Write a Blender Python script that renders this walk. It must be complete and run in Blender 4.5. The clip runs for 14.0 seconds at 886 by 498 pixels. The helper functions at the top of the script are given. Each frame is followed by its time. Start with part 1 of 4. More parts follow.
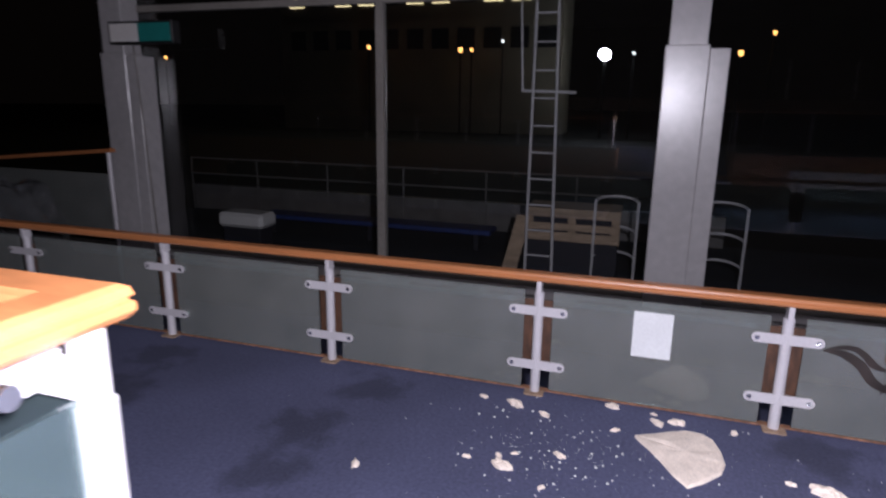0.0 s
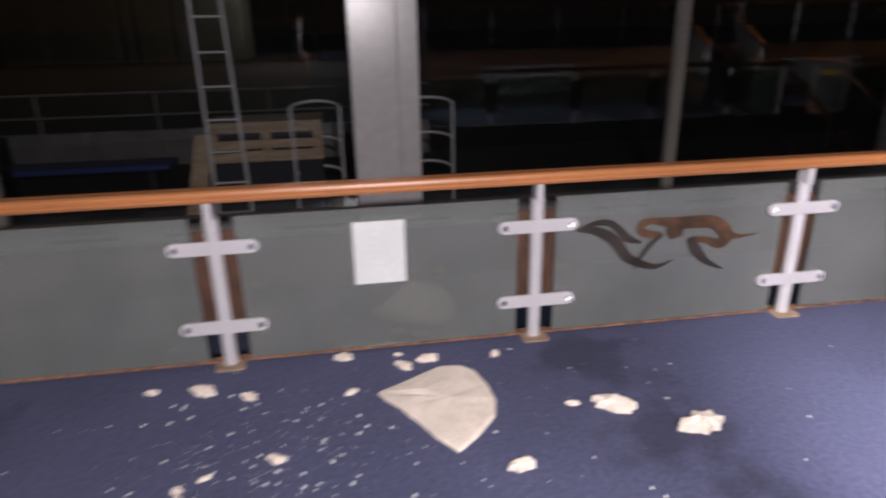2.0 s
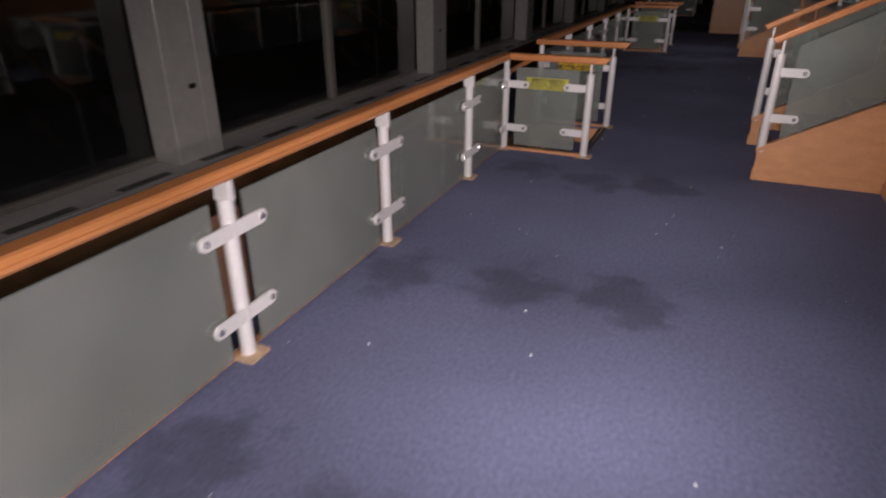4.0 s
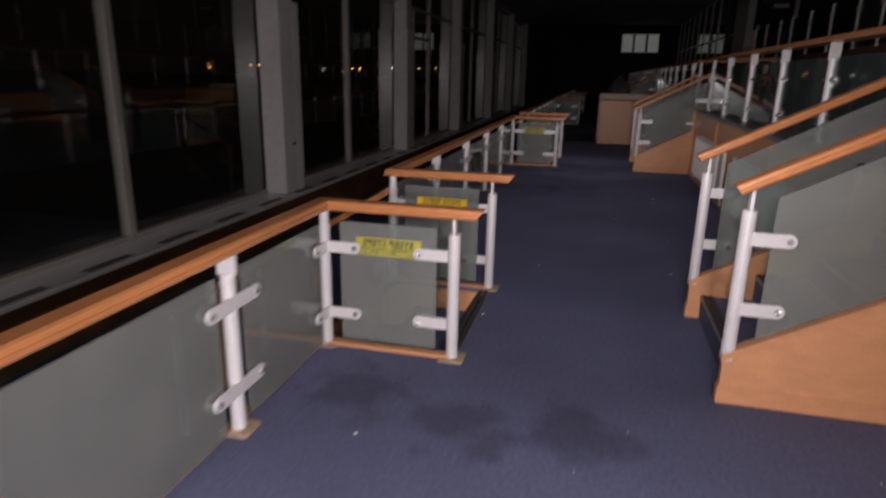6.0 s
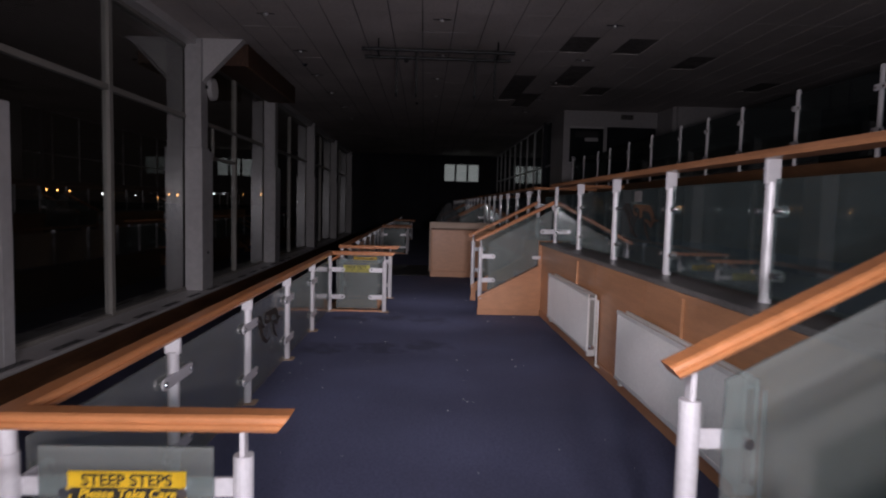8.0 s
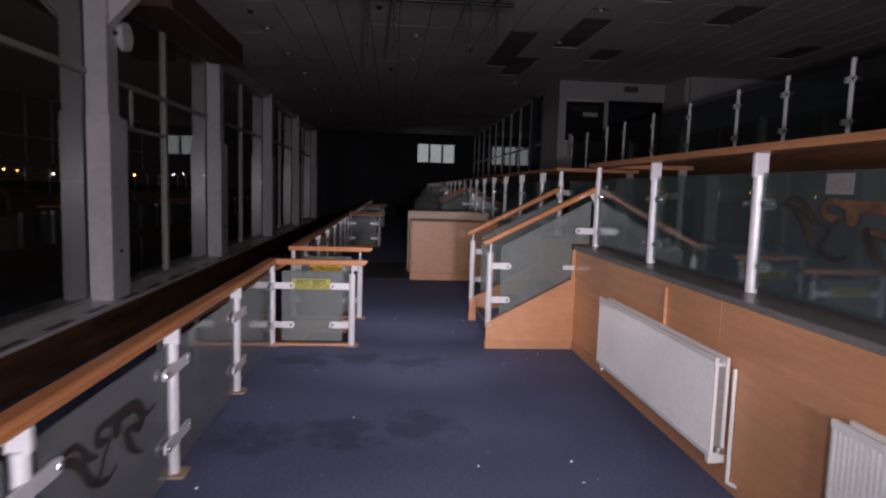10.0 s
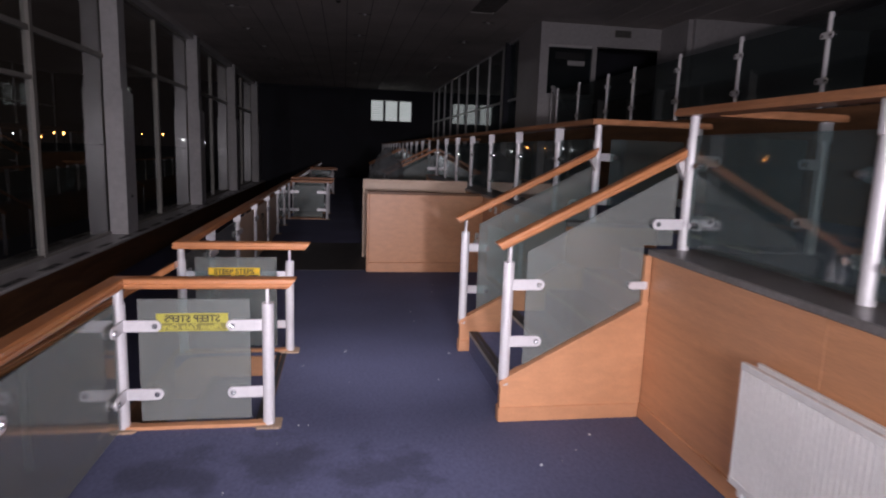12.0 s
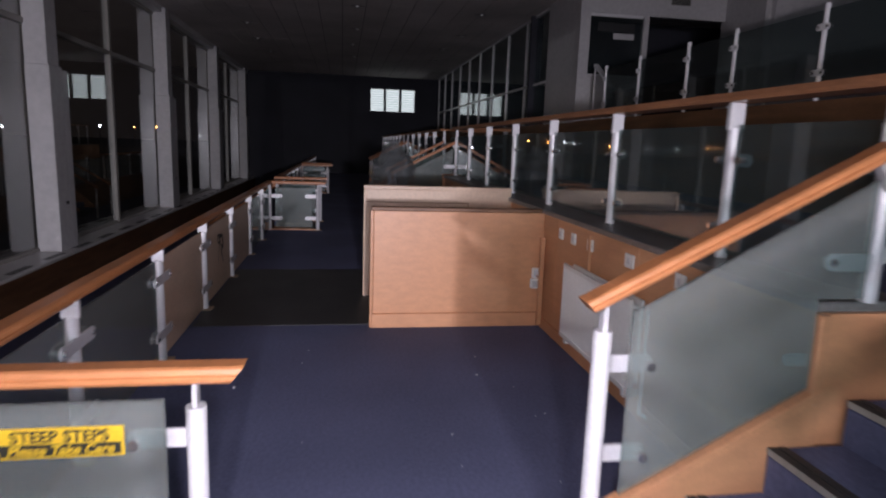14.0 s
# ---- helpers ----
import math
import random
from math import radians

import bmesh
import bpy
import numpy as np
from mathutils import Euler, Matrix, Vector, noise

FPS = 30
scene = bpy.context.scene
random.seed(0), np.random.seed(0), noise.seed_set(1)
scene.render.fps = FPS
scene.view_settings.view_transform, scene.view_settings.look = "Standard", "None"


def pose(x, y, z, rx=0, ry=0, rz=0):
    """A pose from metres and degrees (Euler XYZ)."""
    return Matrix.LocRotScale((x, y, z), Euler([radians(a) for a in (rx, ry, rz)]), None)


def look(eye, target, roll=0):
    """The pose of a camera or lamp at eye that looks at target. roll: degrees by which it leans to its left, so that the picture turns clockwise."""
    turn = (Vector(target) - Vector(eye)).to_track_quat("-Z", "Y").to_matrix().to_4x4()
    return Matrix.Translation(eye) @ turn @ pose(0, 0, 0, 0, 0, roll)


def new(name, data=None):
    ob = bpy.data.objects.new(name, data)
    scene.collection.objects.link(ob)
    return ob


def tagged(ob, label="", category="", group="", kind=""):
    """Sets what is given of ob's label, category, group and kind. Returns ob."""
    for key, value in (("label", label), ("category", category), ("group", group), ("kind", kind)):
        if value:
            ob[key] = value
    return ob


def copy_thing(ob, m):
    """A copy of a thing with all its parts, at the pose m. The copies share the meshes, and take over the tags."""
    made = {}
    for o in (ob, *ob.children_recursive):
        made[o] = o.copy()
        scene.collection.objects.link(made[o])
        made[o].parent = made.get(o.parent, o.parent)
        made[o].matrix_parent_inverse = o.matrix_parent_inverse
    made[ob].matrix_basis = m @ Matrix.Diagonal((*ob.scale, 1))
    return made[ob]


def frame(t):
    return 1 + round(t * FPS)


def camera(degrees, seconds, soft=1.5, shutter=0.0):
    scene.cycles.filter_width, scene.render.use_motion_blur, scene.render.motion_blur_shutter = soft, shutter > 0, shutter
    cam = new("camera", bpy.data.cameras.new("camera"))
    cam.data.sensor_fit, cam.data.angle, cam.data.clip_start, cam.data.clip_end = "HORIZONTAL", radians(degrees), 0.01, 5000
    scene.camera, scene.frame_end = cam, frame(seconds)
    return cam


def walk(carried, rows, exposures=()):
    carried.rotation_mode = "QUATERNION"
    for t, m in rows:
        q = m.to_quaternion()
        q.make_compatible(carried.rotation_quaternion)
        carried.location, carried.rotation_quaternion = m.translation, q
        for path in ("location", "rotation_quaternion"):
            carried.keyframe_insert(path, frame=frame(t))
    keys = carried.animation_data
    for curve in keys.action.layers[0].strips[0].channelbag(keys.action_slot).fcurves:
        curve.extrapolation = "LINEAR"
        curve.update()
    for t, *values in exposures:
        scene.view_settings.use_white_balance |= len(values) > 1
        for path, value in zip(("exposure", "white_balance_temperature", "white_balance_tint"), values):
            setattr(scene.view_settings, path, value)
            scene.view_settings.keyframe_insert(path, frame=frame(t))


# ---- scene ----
cam = camera(71.9, 14.0, soft=2.1, shutter=0.5)
PATH = [
    (0, (4.092, -0.651, 2.033), (2.243, -1.256, 1.567), 0.8),
    (0.5, (3.773, -0.772, 1.864), (1.908, -1.224, 1.301), 0.4),
    (1, (3.495, -0.843, 1.685), (1.62, -1.14, 1.055), 0.4),
    (1.5, (3.229, -0.854, 1.603), (1.34, -0.876, 0.948), 0.1),
    (2, (2.815, -0.633, 1.569), (0.959, -0.345, 0.884), -1.1),
    (2.5, (2.423, -0.165, 1.647), (0.766, 0.657, 0.887), -1.5),
    (3, (2.13, 0.293, 1.594), (0.956, 1.698, 0.79), -0.3),
    (3.5, (1.891, 0.829, 1.609), (1.002, 2.409, 0.764), 0.4),
    (3.6, (1.838, 0.952, 1.611), (1.0, 2.553, 0.753), 0.8),
    (3.7, (1.808, 1.057, 1.618), (1.019, 2.681, 0.759), 0.4),
    (5.8, (1.506, 3.551, 1.634), (0.994, 5.386, 1.025), 1.2),
    (6, (1.484, 3.803, 1.598), (1.034, 5.673, 1.049), 1.2),
    (6.2, (1.435, 4.066, 1.614), (1.056, 5.97, 1.133), 1.8),
    (6.5, (1.445, 4.404, 1.615), (1.162, 6.349, 1.248), 1.3),
    (7, (1.421, 5.062, 1.627), (1.316, 7.046, 1.399), 1.3),
    (7.4, (1.369, 5.54, 1.558), (1.401, 7.534, 1.399), 1.9),
    (7.5, (1.371, 5.667, 1.569), (1.419, 7.662, 1.426), 1.3),
    (7.7, (1.379, 5.891, 1.6), (1.438, 7.885, 1.462), 1.2),
    (9.8, (1.194, 8.732, 1.623), (1.338, 10.716, 1.413), 1.9),
    (10, (1.202, 9.01, 1.657), (1.372, 10.993, 1.46), 1.7),
    (10.5, (1.213, 9.739, 1.642), (1.515, 11.707, 1.458), 1.6),
    (11, (1.15, 10.404, 1.63), (1.527, 12.359, 1.445), 1.8),
    (11.5, (1.2, 11.049, 1.64), (1.599, 12.995, 1.402), 2.0),
    (12, (1.243, 11.737, 1.655), (1.565, 13.686, 1.339), 2.0),
    (12.5, (1.295, 12.441, 1.665), (1.609, 14.389, 1.338), 2.1),
    (13, (1.294, 13.171, 1.654), (1.617, 15.117, 1.324), 2.0),
    (13.5, (1.276, 13.871, 1.672), (1.601, 15.816, 1.337), 1.9),
    (14, (1.303, 14.616, 1.649), (1.63, 16.56, 1.312), 2.0),
]
walk(cam, [(t, look(eye, target, roll)) for t, eye, target, roll in PATH], [(0, 0.2, 6050, 16), (1, 0.35, 6200, 15), (2, 0.2, 6700, 13), (2.6, -0.3, 7100, 13), (3.5, -0.1, 7300, 12), (6.0, 0.6, 7000, 13), (7.5, 1.1, 6400, 14), (10, 2.15, 6400, 15), (12, 2.65, 6400, 16), (13, 2.85, 6300, 15), (14, 3.5, 6100, 14)])

# ---- light: a dark hall lit by the torch that the walker carries, and the night sky ----
world = bpy.data.worlds.new("night")
world.use_nodes = True
scene.world = world
wbg = world.node_tree.nodes["Background"]
wbg.inputs[0].default_value = (0.55, 0.40, 0.34, 1)
wbg.inputs[1].default_value = 0.002


def torch(eye, target, power, angle=130.0):
    """The walker's hand torch at one of the places from which it shines."""
    data = bpy.data.lights.new("torch_light", "SPOT")
    data.energy, data.spot_size, data.spot_blend = power, radians(angle), 1.0
    data.shadow_soft_size, data.color = 0.05, (1.0, 0.95, 1.0)
    ob = new("torch_light", data)
    ob.matrix_world = look(eye, target)
    return ob


torch((4.26, -0.32, 2.25), (-0.3, -2.1, 0.9), 740, 150)
torch((2.4, 0.1, 1.70), (1.0, 2.0, -0.8), 115, 115)
# along the walkway the beam first points down and towards the windows, then ahead
for k, (yaw, dip, angle, gain) in enumerate(((-0.35, 0.95, 112, 0.9), (-0.35, 0.80, 115, 1.0), (-0.25, 0.25, 130, 1.0), (0.0, -0.30, 150, 1.1), (0.04, -0.25, 150, 1.1), (0.08, -0.10, 150, 1.1), (0.12, 0.05, 140, 1.0), (0.12, 0.30, 125, 1.1), (0.12, 0.75, 115, 1.9), (0.12, 0.75, 115, 2.3))):
    y = 1.0 + 1.6 * k
    stops = min(y - 1.0, 4.8) / 1.95 + max(0.0, y - 5.8) / 2.55
    torch((1.75 - 0.05 * k, y, 1.58), (1.75 - 0.05 * k + 6 * yaw, y + 6.0, 1.58 - 6 * dip), 330 * gain * 2 ** -stops, angle)


# ---- materials ----
def material(name, base, rough=0.6, metal=0.0, spots=None, scale=(8.0, 90.0), amount=0.25, bump=0.0, bump_scale=200.0, stretch=(1, 1, 1), coat=0.0, by_object=0.0):
    """A surface whose colour drifts at two scales, with fine relief."""
    mat = bpy.data.materials.new(name)
    mat.use_nodes = True
    nt = mat.node_tree
    nd, ln = nt.nodes, nt.links
    bsdf = nd["Principled BSDF"]
    bsdf.inputs["Roughness"].default_value = rough
    bsdf.inputs["Metallic"].default_value = metal
    bsdf.inputs["Coat Weight"].default_value = coat
    mp = nd.new("ShaderNodeMapping")
    mp.inputs["Scale"].default_value = stretch
    geo = nd.new("ShaderNodeNewGeometry")
    ln.new(geo.outputs["Position"], mp.inputs["Vector"])
    col = None
    for k, sc in enumerate(scale):
        tex = nd.new("ShaderNodeTexNoise")
        tex.inputs["Scale"].default_value = sc
        tex.inputs["Detail"].default_value = 6
        ln.new(mp.outputs[0], tex.inputs["Vector"])
        rmp = nd.new("ShaderNodeMapRange")
        rmp.inputs["From Min"].default_value, rmp.inputs["From Max"].default_value = 0.3, 0.7
        rmp.inputs["To Min"].default_value, rmp.inputs["To Max"].default_value = 1 - amount, 1 + amount
        ln.new(tex.outputs["Fac"], rmp.inputs["Value"])
        if col is None:
            col = rmp.outputs[0]
        else:
            mul = nd.new("ShaderNodeMath")
            mul.operation = "MULTIPLY"
            ln.new(col, mul.inputs[0]), ln.new(rmp.outputs[0], mul.inputs[1])
            col = mul.outputs[0]
    if by_object:
        info = nd.new("ShaderNodeObjectInfo")
        rmp = nd.new("ShaderNodeMapRange")
        rmp.inputs["To Min"].default_value, rmp.inputs["To Max"].default_value = 1 - by_object, 1 + by_object
        ln.new(info.outputs["Random"], rmp.inputs["Value"])
        mul = nd.new("ShaderNodeMath")
        mul.operation = "MULTIPLY"
        ln.new(col, mul.inputs[0]), ln.new(rmp.outputs[0], mul.inputs[1])
        col = mul.outputs[0]
    sca = nd.new("ShaderNodeVectorMath")
    sca.operation = "SCALE"
    sca.inputs[0].default_value = base
    ln.new(col, sca.inputs["Scale"])
    out = sca.outputs[0]
    if spots:
        colour, size, low, high = spots
        tex = nd.new("ShaderNodeTexNoise")
        tex.inputs["Scale"].default_value = size
        tex.inputs["Detail"].default_value = 4
        ln.new(geo.outputs["Position"], tex.inputs["Vector"])
        rmp = nd.new("ShaderNodeMapRange")
        rmp.inputs["From Min"].default_value, rmp.inputs["From Max"].default_value = low, high
        ln.new(tex.outputs["Fac"], rmp.inputs["Value"])
        mix = nd.new("ShaderNodeMix")
        mix.data_type = "RGBA"
        ln.new(rmp.outputs[0], mix.inputs["Factor"])
        ln.new(out, mix.inputs["A"])
        mix.inputs["B"].default_value = (*colour, 1)
        out = mix.outputs["Result"]
    ln.new(out, bsdf.inputs["Base Color"])
    if bump:
        tex = nd.new("ShaderNodeTexNoise")
        tex.inputs["Scale"].default_value = bump_scale
        tex.inputs["Detail"].default_value = 3
        ln.new(mp.outputs[0], tex.inputs["Vector"])
        bm_ = nd.new("ShaderNodeBump")
        bm_.inputs["Strength"].default_value = bump
        bm_.inputs["Distance"].default_value = 0.01
        ln.new(tex.outputs["Fac"], bm_.inputs["Height"])
        ln.new(bm_.outputs[0], bsdf.inputs["Normal"])
    return mat


def glass(name, tint, dust, veil, rough=0.08, spots=3.0):
    """A pane: clear tinted glass with an uneven veil of dust or etching."""
    mat = bpy.data.materials.new(name)
    mat.use_nodes = True
    nt = mat.node_tree
    nd, ln = nt.nodes, nt.links
    out = nd["Material Output"]
    bsdf = nd["Principled BSDF"]
    bsdf.inputs["Base Color"].default_value = (*dust, 1)
    bsdf.inputs["Roughness"].default_value = rough
    tra = nd.new("ShaderNodeBsdfTransparent")
    tra.inputs[0].default_value = (*tint, 1)
    glo = nd.new("ShaderNodeBsdfGlossy")
    glo.inputs["Roughness"].default_value = rough * 0.3
    lay = nd.new("ShaderNodeLayerWeight")
    lay.inputs[0].default_value = 0.5
    pwr = nd.new("ShaderNodeMath")
    pwr.operation = "POWER"
    ln.new(lay.outputs["Facing"], pwr.inputs[0])
    pwr.inputs[1].default_value = 3.2
    fre = nd.new("ShaderNodeMath")
    fre.operation = "MULTIPLY_ADD"
    ln.new(pwr.outputs[0], fre.inputs[0])
    fre.inputs[1].default_value, fre.inputs[2].default_value = 0.92, 0.06
    m1 = nd.new("ShaderNodeMixShader")
    ln.new(fre.outputs[0], m1.inputs[0]), ln.new(tra.outputs[0], m1.inputs[1]), ln.new(glo.outputs[0], m1.inputs[2])
    geo = nd.new("ShaderNodeNewGeometry")
    tex = nd.new("ShaderNodeTexNoise")
    tex.inputs["Scale"].default_value = spots
    tex.inputs["Detail"].default_value = 7
    ln.new(geo.outputs["Position"], tex.inputs["Vector"])
    rmp = nd.new("ShaderNodeMapRange")
    rmp.inputs["From Min"].default_value, rmp.inputs["From Max"].default_value = 0.3, 0.75
    rmp.inputs["To Min"].default_value, rmp.inputs["To Max"].default_value = veil * 0.85, min(1, veil * 1.15)
    ln.new(tex.outputs["Fac"], rmp.inputs["Value"])
    m2 = nd.new("ShaderNodeMixShader")
    ln.new(rmp.outputs[0], m2.inputs[0]), ln.new(m1.outputs[0], m2.inputs[1]), ln.new(bsdf.outputs[0], m2.inputs[2])
    ln.new(m2.outputs[0], out.inputs["Surface"])
    return mat


def glow(name, colour, strength):
    mat = bpy.data.materials.new(name)
    mat.use_nodes = True
    bsdf = mat.node_tree.nodes["Principled BSDF"]
    bsdf.inputs["Base Color"].default_value = (0, 0, 0, 1)
    bsdf.inputs["Emission Color"].default_value = (*colour, 1)
    bsdf.inputs["Emission Strength"].default_value = strength
    return mat


CARPET = material("blue_carpet", (0.082, 0.089, 0.164), 0.95, scale=(0.7, 45.0), amount=0.20, bump=0.3, bump_scale=350)
STAINED = material("stained_blue_carpet", (0.082, 0.089, 0.164), 0.95, scale=(0.7, 45.0), amount=0.20, bump=0.3, bump_scale=350)
VINYL = material("dark_vinyl", (0.035, 0.033, 0.032), 0.5, scale=(2.0, 40.0), amount=0.3, bump=0.1)
BEECH = material("varnished_beech", (0.54, 0.26, 0.13), 0.40, scale=(1.5, 14.0), amount=0.075, stretch=(6, 1.2, 14), bump=0.05, bump_scale=60, coat=0.25, by_object=0.06)
HIGHRAIL = material("dark_handrail_beech", (0.34, 0.15, 0.07), 0.38, scale=(2.0, 18.0), amount=0.18, stretch=(5, 1.0, 12), bump=0.05, coat=0.2)
RAILWOOD = material("handrail_beech", (0.47, 0.185, 0.07), 0.35, scale=(2.0, 18.0), amount=0.11, stretch=(5, 1.0, 12), bump=0.05, coat=0.3)
DARKWOOD = material("dark_brown_wood", (0.16, 0.075, 0.035), 0.5, scale=(1.2, 22.0), amount=0.25, stretch=(4, 1, 10), bump=0.06)
TRIM = material("worn_red_brown_trim", (0.26, 0.125, 0.07), 0.75, scale=(5.0, 40.0), amount=0.4)
STRIPWOOD = material("rust_brown_strip", (0.075, 0.034, 0.018), 0.6, scale=(8.0, 40.0), amount=0.4, stretch=(4, 4, 1))
PALEWOOD = material("pale_laminate", (0.62, 0.45, 0.33), 0.45, scale=(1.5, 30.0), amount=0.08)
STEEL = material("painted_steel", (0.62, 0.60, 0.62), 0.38, metal=0.15, scale=(3.0, 60.0), amount=0.06, bump=0.03)
CHROME = material("bright_steel", (0.75, 0.75, 0.76), 0.2, metal=0.95, scale=(5.0, 60.0), amount=0.06)
RUST = material("stained_base_plate", (0.36, 0.25, 0.17), 0.7, scale=(12.0, 80.0), amount=0.3, bump=0.2)
WHITE = material("white_paint", (0.56, 0.54, 0.54), 0.30, scale=(1.0, 30.0), amount=0.09, bump=0.05)
# white paint of the top tier room, its dimness put into the colour
DIMMEDWHITE = material("dimmed_white_wall", (0.40, 0.38, 0.38), 0.6, scale=(0.5, 12.0), amount=0.08)
COLUMN = material("column_gloss_paint", (0.45, 0.435, 0.44), 0.26, scale=(1.0, 9.0), amount=0.07, bump=0.02, bump_scale=30)
RADIATOR = material("radiator_enamel", (0.78, 0.76, 0.74), 0.35, scale=(2.0, 40.0), amount=0.05)
FRAME = material("grey_window_frame", (0.24, 0.225, 0.205), 0.40, scale=(1.5, 30.0), amount=0.12)
COPING = material("grey_coping", (0.16, 0.15, 0.145), 0.35, scale=(3.0, 50.0), amount=0.2)
CEILING = material("ceiling_tile", (0.50, 0.45, 0.43), 0.85, scale=(0.5, 40.0), amount=0.19, bump=0.1)
BLACK = material("black_metal", (0.012, 0.012, 0.013), 0.5, amount=0.2)
PLASTER = material("broken_plaster", (0.88, 0.77, 0.66), 0.9, scale=(9.0, 70.0), amount=0.10, bump=0.25, bump_scale=60)
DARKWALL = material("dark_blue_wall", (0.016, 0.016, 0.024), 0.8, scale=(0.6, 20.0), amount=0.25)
VOID = material("ceiling_void", (0.14, 0.125, 0.12), 0.9, scale=(0.7, 9.0), amount=0.3)
NOSING = material("black_nosing", (0.02, 0.02, 0.022), 0.6, amount=0.2)
PAPER = material("white_paper", (0.72, 0.74, 0.74), 0.7, scale=(4.0, 60.0), amount=0.05)
YELLOW = material("yellow_sign", (0.80, 0.50, 0.02), 0.5, scale=(6.0, 60.0), amount=0.06)
INK = material("black_ink", (0.02, 0.018, 0.016), 0.6, amount=0.1)
SPRAY = material("dark_spray_paint", (0.026, 0.019, 0.016), 0.6, scale=(3.0, 9.0), amount=0.4)
OLIVE = material("sign_band_olive", (0.20, 0.18, 0.04), 0.6, scale=(6.0, 60.0), amount=0.1)
DULLYELLOW = material("faded_yellow_sign", (0.42, 0.38, 0.06), 0.6, scale=(6.0, 60.0), amount=0.1)
GLASS = glass("etched_green_glass", (0.68, 0.84, 0.84), (0.300, 0.296, 0.280), 0.40, 0.20)
DARKGLASS = glass("dark_tinted_glass", (0.62, 0.68, 0.68), (0.08, 0.10, 0.11), 0.06, 0.05)
CLEAR = glass("tinted_clear_glass", (0.74, 0.81, 0.80), (0.15, 0.20, 0.21), 0.16, 0.06)
WINDOW = glass("window_glass", (0.90, 0.92, 0.92), (0.10, 0.10, 0.10), 0.015, 0.01)



def footmarks(mat, rows, across, size):
    """Soft dark wear marks where furniture stood, in rows on the carpet."""
    nd, ln = mat.node_tree.nodes, mat.node_tree.links
    bsdf = nd["Principled BSDF"]
    base = bsdf.inputs["Base Color"].links[0].from_socket
    geo = nd.new("ShaderNodeNewGeometry")
    wob = nd.new("ShaderNodeTexNoise")
    wob.inputs["Scale"].default_value, wob.inputs["Detail"].default_value = 4.5, 6
    ln.new(geo.outputs["Position"], wob.inputs["Vector"])
    near = None
    for i, y in enumerate(rows):
        for j, x in enumerate(across):
            dis = nd.new("ShaderNodeVectorMath")
            dis.operation = "DISTANCE"
            dis.inputs[1].default_value = (x + 0.06 * math.sin(7 * y + j), y + 0.10 * math.cos(5 * y + 2 * j), 0)
            ln.new(geo.outputs["Position"], dis.inputs[0])
            if near is None:
                near = dis.outputs["Value"]
            else:
                low = nd.new("ShaderNodeMath")
                low.operation = "MINIMUM"
                ln.new(near, low.inputs[0]), ln.new(dis.outputs["Value"], low.inputs[1])
                near = low.outputs[0]
    add = nd.new("ShaderNodeMath")
    add.operation = "MULTIPLY_ADD"
    ln.new(wob.outputs["Fac"], add.inputs[0])
    add.inputs[1].default_value = 0.8
    ln.new(near, add.inputs[2])
    rmp = nd.new("ShaderNodeMapRange")
    rmp.interpolation_type = "SMOOTHSTEP"
    rmp.inputs["From Min"].default_value, rmp.inputs["From Max"].default_value = size * 0.55 + 0.38, size * 1.75 + 0.38
    rmp.inputs["To Min"].default_value, rmp.inputs["To Max"].default_value = 0.60, 1.0
    ln.new(add.outputs[0], rmp.inputs["Value"])
    mul = nd.new("ShaderNodeVectorMath")
    mul.operation = "SCALE"
    ln.new(base, mul.inputs[0]), ln.new(rmp.outputs[0], mul.inputs["Scale"])
    ln.new(mul.outputs[0], bsdf.inputs["Base Color"])


footmarks(STAINED, (-4.2, -2.5, 0.58, 2.47, 4.3, 6.4, 13.04, 14.75), (0.33, 0.95, 1.5), 0.20)

# ---- building blocks ----
def part(name, bm, mat, parent=None, label="", smooth=False):
    """Links a bmesh as one mesh object, under a thing or a part."""
    me = bpy.data.meshes.new(name)
    bm.normal_update()
    if smooth:
        for f in bm.faces:
            f.smooth = True
    bm.to_mesh(me)
    bm.free()
    me.materials.append(mat)
    ob = new(name, me)
    if parent is not None:
        ob.parent = parent
    if label:
        ob["label"] = label
    return ob


def block(bm, lo, hi, bevel=0.0):
    """A box between two corners, with softened edges."""
    c = [(a + b) / 2 for a, b in zip(lo, hi)]
    s = [abs(b - a) for a, b in zip(lo, hi)]
    g = bmesh.ops.create_cube(bm, size=1, matrix=Matrix.Translation(c) @ Matrix.Diagonal((*s, 1)))
    if bevel:
        edges = {e for v in g["verts"] for e in v.link_edges}
        bmesh.ops.bevel(bm, geom=list(edges), offset=bevel, segments=1, affect="EDGES")
    return bm


def box(lo, hi, bevel=0.0):
    return block(bmesh.new(), lo, hi, bevel)


def tube(bm, a, b, r, r2=None, n=12):
    """A round bar from a to b."""
    a, b = Vector(a), Vector(b)
    d = b - a
    m = Matrix.Translation((a + b) / 2) @ d.to_track_quat("Z", "Y").to_matrix().to_4x4()
    bmesh.ops.create_cone(bm, cap_ends=True, segments=n, radius1=r, radius2=r if r2 is None else r2, depth=d.length, matrix=m)
    return bm


def rod(a, b, r, r2=None, n=12):
    return tube(bmesh.new(), a, b, r, r2, n)


